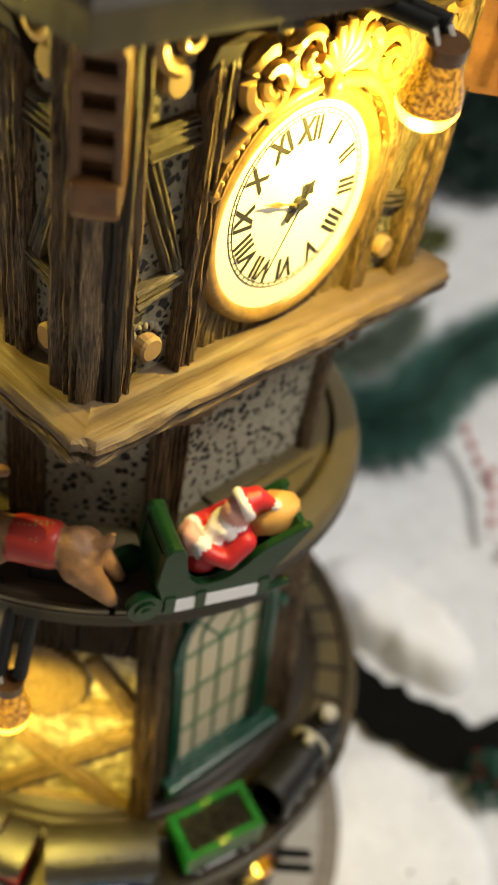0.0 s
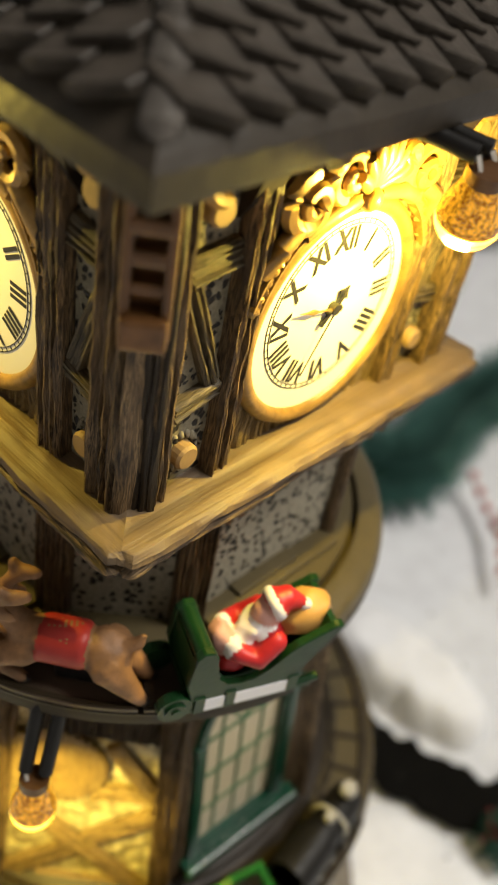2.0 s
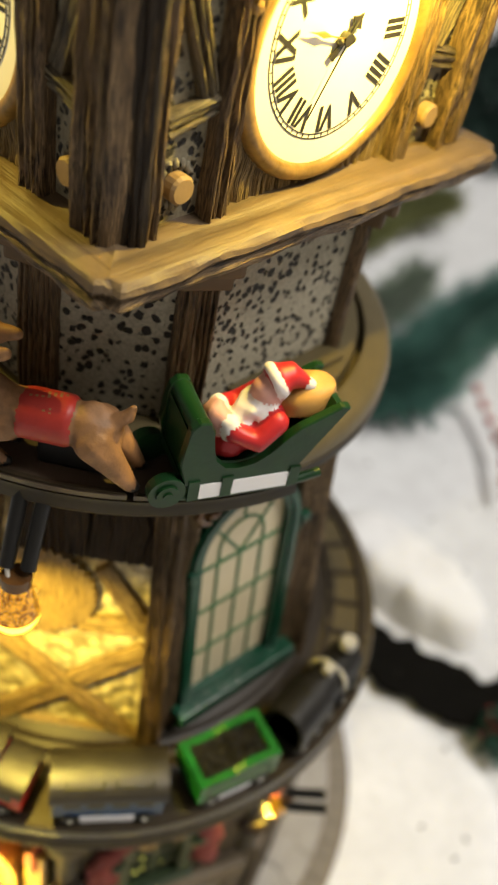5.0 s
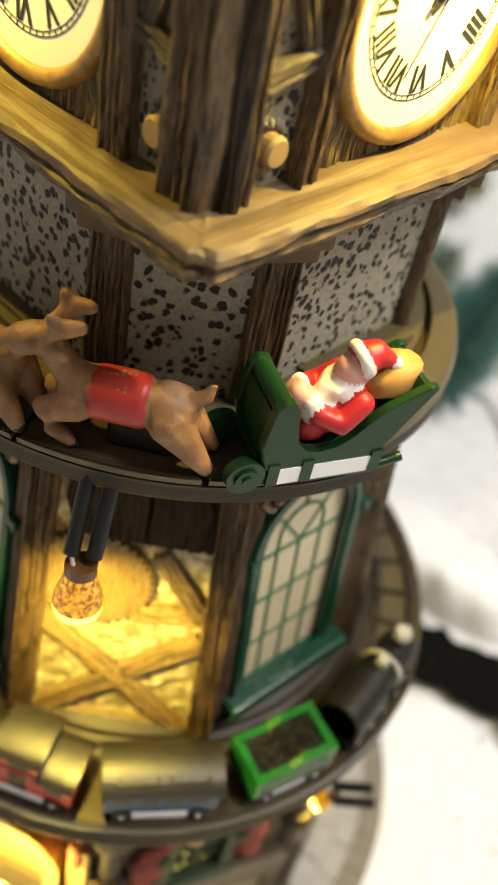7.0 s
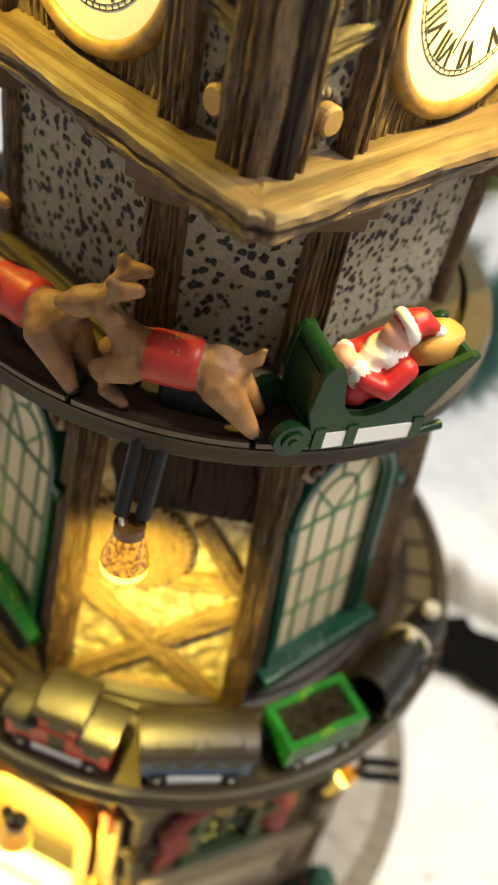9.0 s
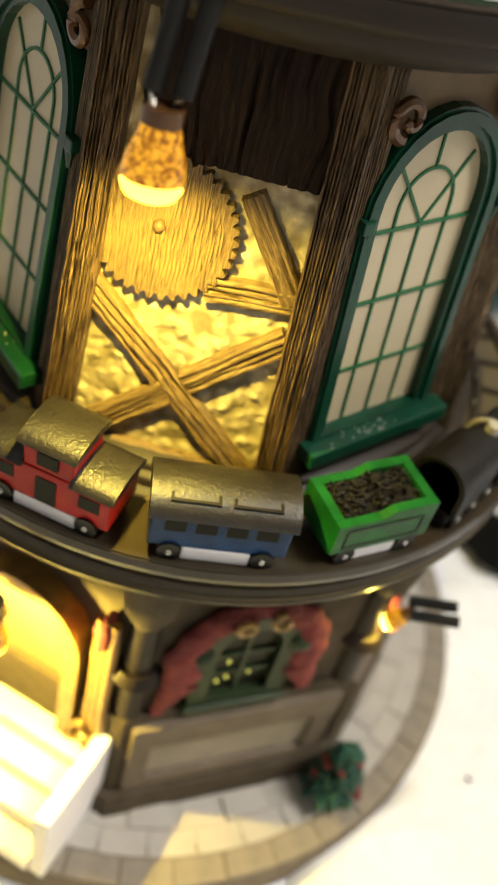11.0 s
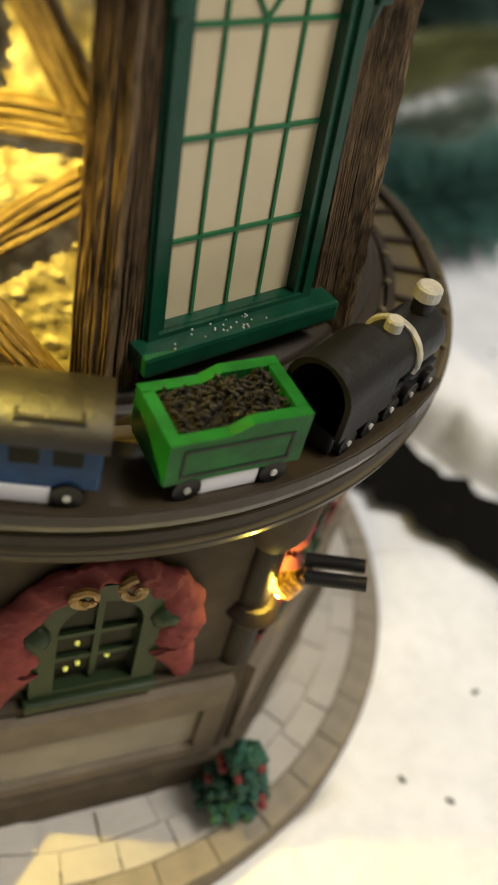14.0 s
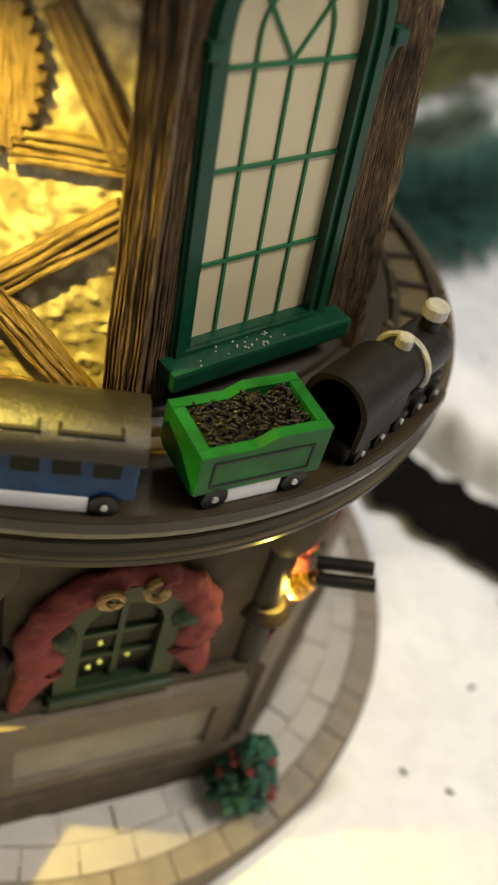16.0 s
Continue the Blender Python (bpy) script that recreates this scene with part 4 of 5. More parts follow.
for q in range(4):
    az = AH + 90 * q
    # frame on the roof slope: x along the eave, y up the slope, z out of it
    yv = (polar(az, 0, 0, apex) - polar(az, EV - 0.08, 0, 22.95)).normalized()
    xv = polar(az, 0, 1, 0).normalized()
    zv = xv.cross(yv)
    rows = 12 if q in (0, 3) else 4
    for k in range(rows):
        y = 0.14 + 0.335 * k
        half = (EV - 0.08) * (1 - (y + 0.25) / run) - 0.14
        x = -half + (0.02 if q % 2 else 0.13)
        while x <= half - 0.1:
            p = polar(az, EV - 0.08, 0, 22.95) + yv * y + xv * x
            o = new("shingle", tile_me)
            o.parent = roof
            turn = Matrix((xv, yv, zv)).transposed().to_4x4() @ pose(0, 0, 0, 2 * rr.random() - 1, 3 * rr.random() - 1.5, 5 * rr.random() - 2.5)
            if q % 2:
                turn = turn @ Matrix.Diagonal((-1, 1, 1, 1))
            o.matrix_basis = Matrix.Translation(p * CM - origin(tower)) @ turn
            x += 0.545
    mc = face_map(az - 45, 0)
    foot, peak = mc(0, 22.98, (EV - 0.2) * math.sqrt(2)), mc(0, apex, 0)
    d = (peak - foot).normalized()
    side = d.cross(Vector((0, 0, 1))).normalized()
    for k in range(8):
        o = new("hip_tile", cap_me)
        o.parent = roof
        p = foot + d * (0.35 + 0.52 * k)
        o.matrix_basis = Matrix.Translation(p * CM - origin(tower)) @ Matrix((side, d, side.cross(d))).transposed().to_4x4()

# ---- base storey details ----
def base_window(az):
    m = face_map(az, 5.02)
    c = -0.22
    pts = lambda w, z0, z1: [(t + c, z) for t, z in arch(w, z0, z1)]
    win = part("window_frame", ring_plate(bmesh.new(), m, pts(0.88, 3.12, 4.75), pts(0.56, 3.36, 4.75), -0.05, 0.20), M_OLIVE, tower, "dark green arched window between red swags")
    part("pane", plate(bmesh.new(), m, pts(0.54, 3.40, 4.75), -0.08, 0.03), M_DARKPANE, win, "dark window panes")
    for z in (3.95, 4.5):
        part("muntin", block(bmesh.new(), m, c - 0.54, c + 0.54, z - 0.045, z + 0.045, -0.04, 0.09), M_OLIVE, win)
    part("muntin", block(bmesh.new(), m, c - 0.045, c + 0.045, 3.4, 5.25, -0.04, 0.095), M_OLIVE, win)
    # Glowing dots added for yellow-green glints on the panes; no lamp is behind them.
    for t, z in ((-0.36, 3.62), (-0.20, 3.72), (-0.24, 4.22), (0.20, 3.80)):
        bm = bmesh.new()
        blob(bm, m(c + t, z, 0.04), (0.04, 0.04, 0.05), seg=8)
        part("pane_glint", bm, M_PANEGLINT, win, "small glowing dot imitating a yellow-green glint on the pane")
    part("sill", block(bmesh.new(), m, c - 0.95, c + 0.95, 3.0, 3.2, -0.05, 0.30, 0.04), M_OLIVE, win)
    for s in (-1, 1):
        bm = bmesh.new()
        blob(bm, m(c + s * 0.86, 4.78, 0.16), (0.22, 0.2, 0.22), lump=0.2, seed=s)
        part("corner_ornament", bm, M_OLIVE, win)
    line = [(c - 1.42, 2.75), (c - 1.34, 3.2), (c - 1.2, 3.7)]
    line += [(c + 1.15 * math.cos(radians(205 - 230 * i / 90)), 4.55 + 1.28 * math.sin(radians(205 - 230 * i / 90))) for i in range(91)]
    line += [(c + 1.2, 3.7), (c + 1.34, 3.3), (c + 1.42, 2.95)]
    thick = [0.07, 0.17, 0.25] + [0.33 + 0.03 * math.sin(i * 0.63) - 0.10 * math.sin(math.pi * i / 90) ** 2 for i in range(91)] + [0.27, 0.19, 0.08]
    bm = tube(bmesh.new(), [m(t, z, 0.12) for t, z in line], 0.3, 28, 0, thick)
    out = polar(az, 1, 0, 0)
    for v in bm.verts:
        v.co -= out * (0.42 * (v.co.dot(out) - 5.14))
        v.co += Vector((0.0, 0.0, 1.0)) * 0.06 * noise.noise(v.co * 5.0) + out * (0.05 * noise.noise(v.co * 4.2) + 0.05 * noise.noise(v.co * 13.0))
    part("swag", bm, M_RED, base_wall, "dull red modelled swag round the window", True)
    bm = bmesh.new()
    for s in (-1, 1):
        scroll(bm, m, c + s * 0.3, 5.72, 0.2, 1.2, s, 0.32, 0.07)
    part("gilt_bow", bm, M_GOLD, base_wall, "", True)
    # recessed dado panel
    bm = ring_plate(bmesh.new(), face_map(az, 5.26), [(-2.0, 0.62), (2.0, 0.62), (2.0, 2.85), (-2.0, 2.85)], [(-1.62, 0.95), (1.62, 0.95), (1.62, 2.15), (-1.62, 2.15)], -0.05, 0.13)
    part("dado_frame", bm, M_KERB, base_wall, "brown frame round a pale recessed panel")
    bm = bmesh.new()
    block(bm, face_map(az, 5.26), -1.6, 1.6, 0.97, 2.13, -0.05, 0.03, 0.01)
    part("dado_panel", bm, M_PANELSTONE, base_wall)


M_OLIVE = painted("olive_green_paint", (0.018, 0.034, 0.011), 0.4, 0.4, 400, 0.2)
# Weak emission that imitates glints on the panes.
_w = Mat("yellow_green_pane_glint", (0.6, 0.6, 0.12), 0.4)
_w.set(Emission_Color=(0.75, 0.72, 0.12, 1), Emission_Strength=0.45)
M_PANEGLINT = _w.m
M_DARKPANE = painted("dark_window_glass", (0.008, 0.009, 0.005), 0.3, 0.1, 200, 0.0)
M_DARKPANE.node_tree.nodes["Principled BSDF"].inputs["Specular IOR Level"].default_value = 0.08
base_window(AB)
base_window(AB + 45)
for k in range(8):
    az = AB + 22.5 + 45 * k
    r = 5.35
    col = part("column", tube(bmesh.new(), [polar(az, r, 0, z) for z in (0.5, 1.0, 3.0, 4.6, 5.9)], 0.3, 14, 0, [0.34, 0.28, 0.27, 0.26, 0.24]), M_CORE, tower, "dark brown round column", True)
    bm = bmesh.new()
    tube(bm, [polar(az, r, 0, z) for z in (5.75, 6.1, 6.6, 7.1)], 0.3, 14, 0, [0.26, 0.42, 0.48, 0.50])
    part("capital", bm, M_STONE, col, "", True)
    bm = bmesh.new()
    tube(bm, [polar(az, r, 0, z) for z in (0.02, 0.35, 0.5)], 0.5, 14, 0, [0.52, 0.5, 0.40])
    part("foot", bm, M_KERB, col, "", True)
    bm = bmesh.new()
    tube(bm, [polar(az, r + 0.05, 0, z) for z in (4.1, 4.3, 4.5)], 0.4, 12, 0, [0.30, 0.42, 0.30])
    part("band", bm, M_CORE, col, "", True)

# lit entrance with its pale porch
mp = face_map(AB - 45, 5.0)
bm = ring_plate(bmesh.new(), mp, arch(1.25, 0.1, 4.3), arch(0.95, 0.1, 4.3), 0.0, 0.45)
door = part("door_surround", bm, M_GOLD, tower, "gilded arched entrance surround")
part("door_leaf", plate(bmesh.new(), mp, arch(0.96, 0.1, 4.3), -0.02, 0.14), M_BEAM, door)
for s in (-1, 1):
    bm = bmesh.new()
    for k in range(3):
        tube(bm, [mp(s * (1.45 + 0.13 * k), z, 0.25) for z in (2.0, 3.4, 4.6, 5.6)], 0.12, 8, 0, [0.13, 0.10, 0.11, 0.08])
    part("draped_curtain", bm, M_GOLD, door, "", True)
    scroll_bm = scroll(bmesh.new(), mp, s * 1.5, 2.0, 0.45, 1.2, s, 0.35, 0.12)
    part("scroll_bracket", scroll_bm, M_GOLD, door, "", True)
    bm = bmesh.new()
    blob(bm, mp(s * 1.55, 5.2, 0.2), (0.22, 0.2, 0.5), lump=0.3, seed=s, seg=12)
    part("red_tassel", bm, M_RED, door)
for k in range(4):
    bm = bmesh.new()
    block(bm, mp, -1.7, 1.7, 0.02 + 0.45 * k, 0.46 + 0.45 * k, 0.1, 2.15 - 0.48 * k, 0.04)
    part("porch_step", bm, M_WHITE, base_wall, "pale entrance step")
for s in (-1, 1):
    bm = bmesh.new()
    block(bm, mp, s * 1.72, s * 2.02, 0.02, 2.3, 0.1, 2.1, 0.05)
    part("porch_wall", bm, M_WHITE, base_wall, "pale porch side wall")

# paving slabs and kerb stones
rr = random.Random(12)
for ring, (ra, rb, z, count, mat, parent, nm) in enumerate(((5.72, 6.20, 0.06, 40, M_PAVE, pavement, "paving_slab"), (6.22, 6.72, 0.055, 44, M_PAVE, pavement, "paving_slab"), (6.75, 7.24, 0.05, 44, M_KERBSTONE, kerb_core, "kerb_stone"))):
    bm = bmesh.new()
    g = 360 / count
    n = 3
    top, low = [], []
    for i in range(n + 1):
        a = -g / 2 + g * i / n
        a *= 0.965
        for r in (ra, rb):
            top.append(bm.verts.new(polar(a, r, 0, z)))
            low.append(bm.verts.new(polar(a, r, 0, z - 0.12)))
    for i in range(n):
        bm.faces.new((top[2 * i], top[2 * i + 1], top[2 * i + 3], top[2 * i + 2]))
        for s in (0, 1):
            bm.faces.new((top[2 * i + s], top[2 * i + 2 + s], low[2 * i + 2 + s], low[2 * i + s]))
    for i in (0, n):
        bm.faces.new((top[2 * i], top[2 * i + 1], low[2 * i + 1], low[2 * i]))
    for v in bm.verts:
        v.co *= CM
    bmesh.ops.recalc_face_normals(bm, faces=bm.faces[:])
    me = bpy.data.meshes.new(nm)
    bm.to_mesh(me)
    bm.free()
    me.materials.append(mat)
    for i in range(count):
        o = new(nm, me)
        o.parent = parent
        o.matrix_basis = Matrix.Translation((0, 0, 0.01 * 0.03 * rr.random() + 0.007)) @ pose(0, 0, 0, 0.4 * rr.random() - 0.2, 0.4 * rr.random() - 0.2, g * i + g * 0.5 * ring)

# ---- shrub by the wall ----
def shrub(place, height, radius):
    bush = thing("shrub", place, "small dark green shrub with red berries by the base wall", "shrub")
    p = Vector(place)
    part("stem", tube(bmesh.new(), [p, p + Vector((0, 0, height * 0.5))], 0.1, 8), M_CORE, bush)
    bm = bmesh.new()
    r2 = random.Random(5)
    for i in range(190):
        s = r2.random()
        a = r2.random() * 2 * math.pi
        rad = radius * (1 - 0.72 * s) * (0.45 + 0.55 * r2.random())
        q = p + Vector((rad * math.cos(a), rad * math.sin(a), height * (0.12 + 0.85 * s)))
        blob(bm, q, (0.16, 0.11, 0.09), seg=6, lump=0.4, seed=i, turn=Euler((r2.random() * 3, r2.random() * 3, a)).to_matrix())
    part("foliage", bm, M_SHRUB, bush, "dark green modelled leaves")
    for i in range(9):
        a, s = r2.random() * 6.28, 0.1 + 0.7 * r2.random()
        bm = bmesh.new()
        blob(bm, p + Vector((radius * (1 - 0.7 * s) * math.cos(a), radius * (1 - 0.7 * s) * math.sin(a), height * (0.15 + 0.8 * s))), (0.09, 0.09, 0.09), seg=8)
        part("berry", bm, M_RED, bush)
    return bush


shrub((4.35, -4.75, 0.05), 1.9, 0.62)

# ---- the toy train on the lower ring ----
M_TRAINGREEN = painted("bright_green_enamel", (0.010, 0.125, 0.020), 0.36, 0.7, 260, 0.5, 0, 0.12, 0.3)
M_BLUE = painted("blue_enamel", (0.005, 0.050, 0.150), 0.36, 0.6, 300, 0.4, 0, 0.12, 0.35)
M_REDTRAIN = painted("red_enamel", (0.42, 0.012, 0.010), 0.36, 0.5, 300, 0.3, 0, 0.12)
for _e in (M_TRAINGREEN, M_BLUE, M_REDTRAIN):
    _e.node_tree.nodes["Principled BSDF"].inputs["Specular IOR Level"].default_value = 0.12
M_LOCO = painted("satin_black_enamel", (0.008, 0.007, 0.006), 0.45, 0.5, 420, 0.6, 0, 0.10)
M_DECK = painted("glossy_dark_brown_deck_paint", (0.040, 0.029, 0.017), 0.32, 0.5, 180, 0.3, 0, 0.3)
M_PLATE = painted("worn_brown_plate_paint", (0.078, 0.055, 0.038), 0.45, 0.5, 200, 0.4, 0, 0.15)
M_TARROOF = painted("rough_black_roof_enamel", (0.012, 0.010, 0.008), 0.36, 0.5, 1700, 0.45, 0, 0.15)
M_TARROOF.node_tree.nodes["Principled BSDF"].inputs["Specular IOR Level"].default_value = 0.5
M_COAL = painted("black_coal", (0.012, 0.011, 0.010), 0.35, 0.4, 500, 0.6)
DECK = 7.96
TR = 5.42


def on_ring(az, r, z, k=1.0):
    """A local map at a place on a ring: x along the way of travel, y outwards, z up, k times its size."""
    return lambda x, y, zz: polar(az, r + k * y, k * x, z + k * zz)


def cuboid(bm, f, x0, x1, y0, y1, z0, z1, bevel=0.02, mat=0):
    return block(bm, lambda t, z, d: f(t, d, z), x0, x1, z0, z1, y0, y1, bevel, mat)


def wheels(f, xs, parent, r=0.16, y=0.40):
    for x in xs:
        bm = bmesh.new()
        tube(bm, [f(x, y - 0.06, r), f(x, y + 0.06, r)], r, 14)
        w = part("wheel", bm, M_LOCO, parent, "", True)
        part("hub", tube(bmesh.new(), [f(x, y + 0.05, r), f(x, y + 0.085, r)], 0.04, 8), M_SILVER, w)


def deck_piece(a0, a1, label, ra=4.98, rb=5.90, z0=7.74, z1=DECK, mat=None, name="ring_deck", cat="ring deck"):
    d = thing(name, polar((a0 + a1) / 2, (ra + rb) / 2, 0, z0), label, cat)
    bm = revolve(bmesh.new(), [(ra, z0), (rb, z0), (rb + 0.02, z0 + 0.1), (rb, z1), (ra, z1)], a0, a1, 24)
    part("deck_plate", bm, mat or M_RIM, d)
    bm = revolve(bmesh.new(), [(rb - 0.10, z1 - 0.02), (rb - 0.01, z1 - 0.02), (rb - 0.02, z1 + 0.035), (rb - 0.09, z1 + 0.03)], a0 + 0.4, a1 - 0.4, 24)
    part("raised_edge", bm, M_BAND, d)
    return d


deck_piece(-118.0, -25.0, "curved brown deck plate carrying the toy train over the track", rb=6.02, z0=7.73, mat=M_DECK)


def snow_strip(f, x0, x1, parent):
    bm = bmesh.new()
    cuboid(bm, f, x0, x1, 0.30, 0.43, 0.0, 0.24, 0.03)
    part("underframe", bm, M_WHITE, parent, "white painted underframe")


def locomotive(az):
    f = on_ring(az, TR - 0.02, DECK)
    t = thing("toy_locomotive", polar(az, TR, 0, DECK), "satin black toy steam locomotive with a silver chimney cap", "toy train")
    bm = bmesh.new()
    cuboid(bm, f, -1.15, 1.15, -0.36, 0.36, 0.04, 0.34, 0.04)
    part("chassis", bm, M_LOCO, t)
    part("boiler", tube(bmesh.new(), [f(x, 0, 0.62) for x in (-0.2, 0.4, 1.0, 1.12)], 0.36, 20, 0, [0.37, 0.37, 0.37, 0.34]), M_LOCO, t, "", True)
    bm = bmesh.new()
    n = 12
    for x0, x1 in ((-1.15, -0.15),):
        sec = [(-0.44, 0.3), (0.44, 0.3)] + [(0.44 * math.cos(math.pi * i / n), 0.72 + 0.42 * math.sin(math.pi * i / n)) for i in range(n + 1)]
        inn = [(y * 0.84, 0.34 if z < 0.5 else z - 0.06) for y, z in sec]
        o0, o1 = [[bm.verts.new(f(x, y, z)) for y, z in sec] for x in (x0, x1)]
        i0, i1 = [[bm.verts.new(f(x, y, z)) for y, z in inn] for x in (x0, x1 - 0.1)]
        k = len(sec)
        for i in range(k):
            j = (i + 1) % k
            bm.faces.new((o0[i], o0[j], o1[j], o1[i]))
            bm.faces.new((i0[i], i0[j], i1[j], i1[i]))
            bm.faces.new((o0[i], o0[j], i0[j], i0[i]))
        bm.faces.new(o1)
        bm.faces.new(i1)
    part("cab", bm, M_LOCO, t, "", True)
    for nm, x, r, h in (("steam_dome", 0.22, 0.11, -0.03), ("chimney", 0.86, 0.17, 0.18)):
        part(nm, tube(bmesh.new(), [f(x, 0, 0.9), f(x, 0, 1.02 + h)], r * 0.8, 12), M_LOCO, t, "", True)
        bm = bmesh.new()
        tube(bm, [f(x, 0, z + h) for z in (0.97, 0.99, 1.13, 1.16)], r, 14, 0, [r * 0.82, r, r * 0.98, r * 0.80])
        part("silver_cap", bm, M_SILVER, t, "silver painted cap")
    part("boiler_band", tube(bmesh.new(), [f(0.40, 0.39 * math.cos(a), 0.62 + 0.39 * math.sin(a)) for a in [radians(-20 + 14 * i) for i in range(16)]], 0.045, 6), M_SILVER, t, "silver boiler band", True)
    wheels(f, (-0.9, -0.45, 0.0, 0.45, 0.9), t, 0.16, 0.38)
    bm = bmesh.new()
    cuboid(bm, f, 1.05, 1.30, -0.3, 0.3, 0.0, 0.2, 0.05)
    part("buffer_beam", bm, M_RIM, t)


def tender(az):
    f = on_ring(az, TR, DECK)
    t = thing("toy_coal_tender", polar(az, TR, 0, DECK), "bright green toy coal tender heaped with black coal", "toy train")
    bm = bmesh.new()
    side = [(-0.78, 0.28), (0.78, 0.28), (0.78, 0.95), (0.1, 0.95), (-0.12, 0.84), (-0.78, 0.84)]
    for y0, y1 in ((0.32, 0.46), (-0.46, -0.32)):
        a = [bm.verts.new(f(x, y0, z)) for x, z in side]
        b = [bm.verts.new(f(x, y1, z)) for x, z in side]
        bm.faces.new(a)
        bm.faces.new(b)
        for i in range(6):
            bm.faces.new((a[i], a[(i + 1) % 6], b[(i + 1) % 6], b[i]))
    cuboid(bm, f, -0.78, -0.64, -0.33, 0.33, 0.28, 0.84, 0.0)
    cuboid(bm, f, 0.64, 0.78, -0.33, 0.33, 0.28, 0.95, 0.0)
    cuboid(bm, f, -0.78, 0.78, -0.4, 0.4, 0.24, 0.34, 0.0)
    part("body", bm, M_TRAINGREEN, t)
    bm = ring_plate(bmesh.new(), lambda x, z, d: f(x, 0.46 + d, z), [(-0.62, 0.36), (0.62, 0.36), (0.62, 0.74), (-0.62, 0.74)], [(-0.59, 0.39), (0.59, 0.39), (0.59, 0.71), (-0.59, 0.71)], -0.01, 0.012)
    part("panel_line", bm, M_LOCO, t)
    bm = bmesh.new()
    r2 = random.Random(9)
    for i in range(330):
        x, y = r2.uniform(-0.6, 0.6), r2.uniform(-0.3, 0.3)
        blob(bm, f(x, y, 0.80 + 0.08 * r2.random() + 0.05 * (x > 0)), (0.055, 0.022, 0.018), seg=6, lump=0.5, seed=i, turn=Euler((r2.random() * 3, r2.random() * 3, 0)).to_matrix())
    cuboid(bm, f, -0.66, 0.66, -0.33, 0.33, 0.5, 0.80, 0.0)
    part("coal", bm, M_COAL, t, "heap of black coal")
    wheels(f, (-0.5, 0.5), t)
    snow_strip(f, -0.34, 0.34, t)


def passenger_car(az):
    f = on_ring(az, TR, DECK)
    t = thing("toy_passenger_car", polar(az, TR, 0, DECK), "blue toy passenger car with a black roof", "toy train")
    bm = bmesh.new()
    cuboid(bm, f, -0.92, 0.92, -0.42, 0.42, 0.24, 0.86, 0.03)
    part("body", bm, M_BLUE, t)
    bm = bmesh.new()
    n = 10
    sec = [(0.50 * math.cos(math.pi * i / n), 0.84 + 0.28 * math.sin(math.pi * i / n)) for i in range(n + 1)]
    a, b = [[bm.verts.new(f(x, y, z)) for y, z in sec] for x in (-0.97, 0.97)]
    bm.faces.new(a)
    bm.faces.new(b)
    for i in range(len(a)):
        j = (i + 1) % len(a)
        bm.faces.new((a[i], a[j], b[j], b[i]))
    roof_part = part("roof", bm, M_TARROOF, t, "black curved roof", True)
    for x0, x1 in ((-0.72, -0.08), (0.08, 0.72)):
        bm = ring_plate(bmesh.new(), lambda x, y, d: f(x, y, 1.02 + d - 0.12 * (y - 0.2)), [(x0, 0.08), (x1, 0.08), (x1, 0.36), (x0, 0.36)], [(x0 + 0.04, 0.12), (x1 - 0.04, 0.12), (x1 - 0.04, 0.32), (x0 + 0.04, 0.32)], 0.0, 0.07)
        part("skylight_frame", bm, M_LOCO, roof_part)
    for s in (-1, 1):
        for x in (-0.6, -0.2, 0.2, 0.6):
            bm = bmesh.new()
            cuboid(bm, f, x - 0.14, x + 0.14, s * 0.415, s * 0.432, 0.56, 0.78, 0.0)
            part("window", bm, M_DARKPANE, t)
    wheels(f, (-0.62, 0.62), t)
    snow_strip(f, -0.46, 0.46, t)


def caboose(az):
    f = on_ring(az, TR, DECK)
    t = thing("toy_caboose", polar(az, TR, 0, DECK), "red toy caboose with a stepped black roof", "toy train")
    bm = bmesh.new()
    cuboid(bm, f, -0.92, 0.92, -0.42, 0.42, 0.22, 0.82, 0.03)
    part("body", bm, M_REDTRAIN, t)
    bm = bmesh.new()
    cuboid(bm, f, -0.36, 0.36, -0.40, 0.40, 0.80, 1.24, 0.03)
    part("cupola", bm, M_REDTRAIN, t)
    for x0, x1, z in ((-0.97, -0.34, 0.81), (0.34, 0.97, 0.81), (-0.42, 0.42, 1.23)):
        bm = bmesh.new()
        n = 8
        sec = [(0.49 * math.cos(math.pi * i / n), z + 0.15 * math.sin(math.pi * i / n)) for i in range(n + 1)]
        a, b = [[bm.verts.new(f(x, y, zz)) for y, zz in sec] for x in (x0, x1)]
        bm.faces.new(a)
        bm.faces.new(b)
        for i in range(len(a)):
            j = (i + 1) % len(a)
            bm.faces.new((a[i], a[j], b[j], b[i]))
        part("roof", bm, M_TARROOF, t, "", True)
    for x, z0, z1 in ((-0.62, 0.48, 0.70), (0.62, 0.48, 0.70), (0.0, 0.26, 0.70), (0.0, 0.92, 1.14)):
        bm = bmesh.new()
        cuboid(bm, f, x - 0.15, x + 0.15, 0.405, 0.432, z0, z1, 0.0)
        part("window", bm, M_DARKPANE, t)
    wheels(f, (-0.62, 0.62), t)
    snow_strip(f, -0.46, 0.46, t)


locomotive(-37.0)
tender(-61.0)
passenger_car(-83.5)
caboose(-106.5)

# ---- sleigh and deer figures on the upper ring ----
UZ = 15.0
for a0, a1 in ((-84.5, -57.5), (-112.0, -85.5), (-139.5, -113.0)):
    deck_piece(a0, a1, "curved brown plate on the upper ring under a figure", 3.98, 4.86, 14.92, UZ, M_PLATE, "figure_plate", "plate")

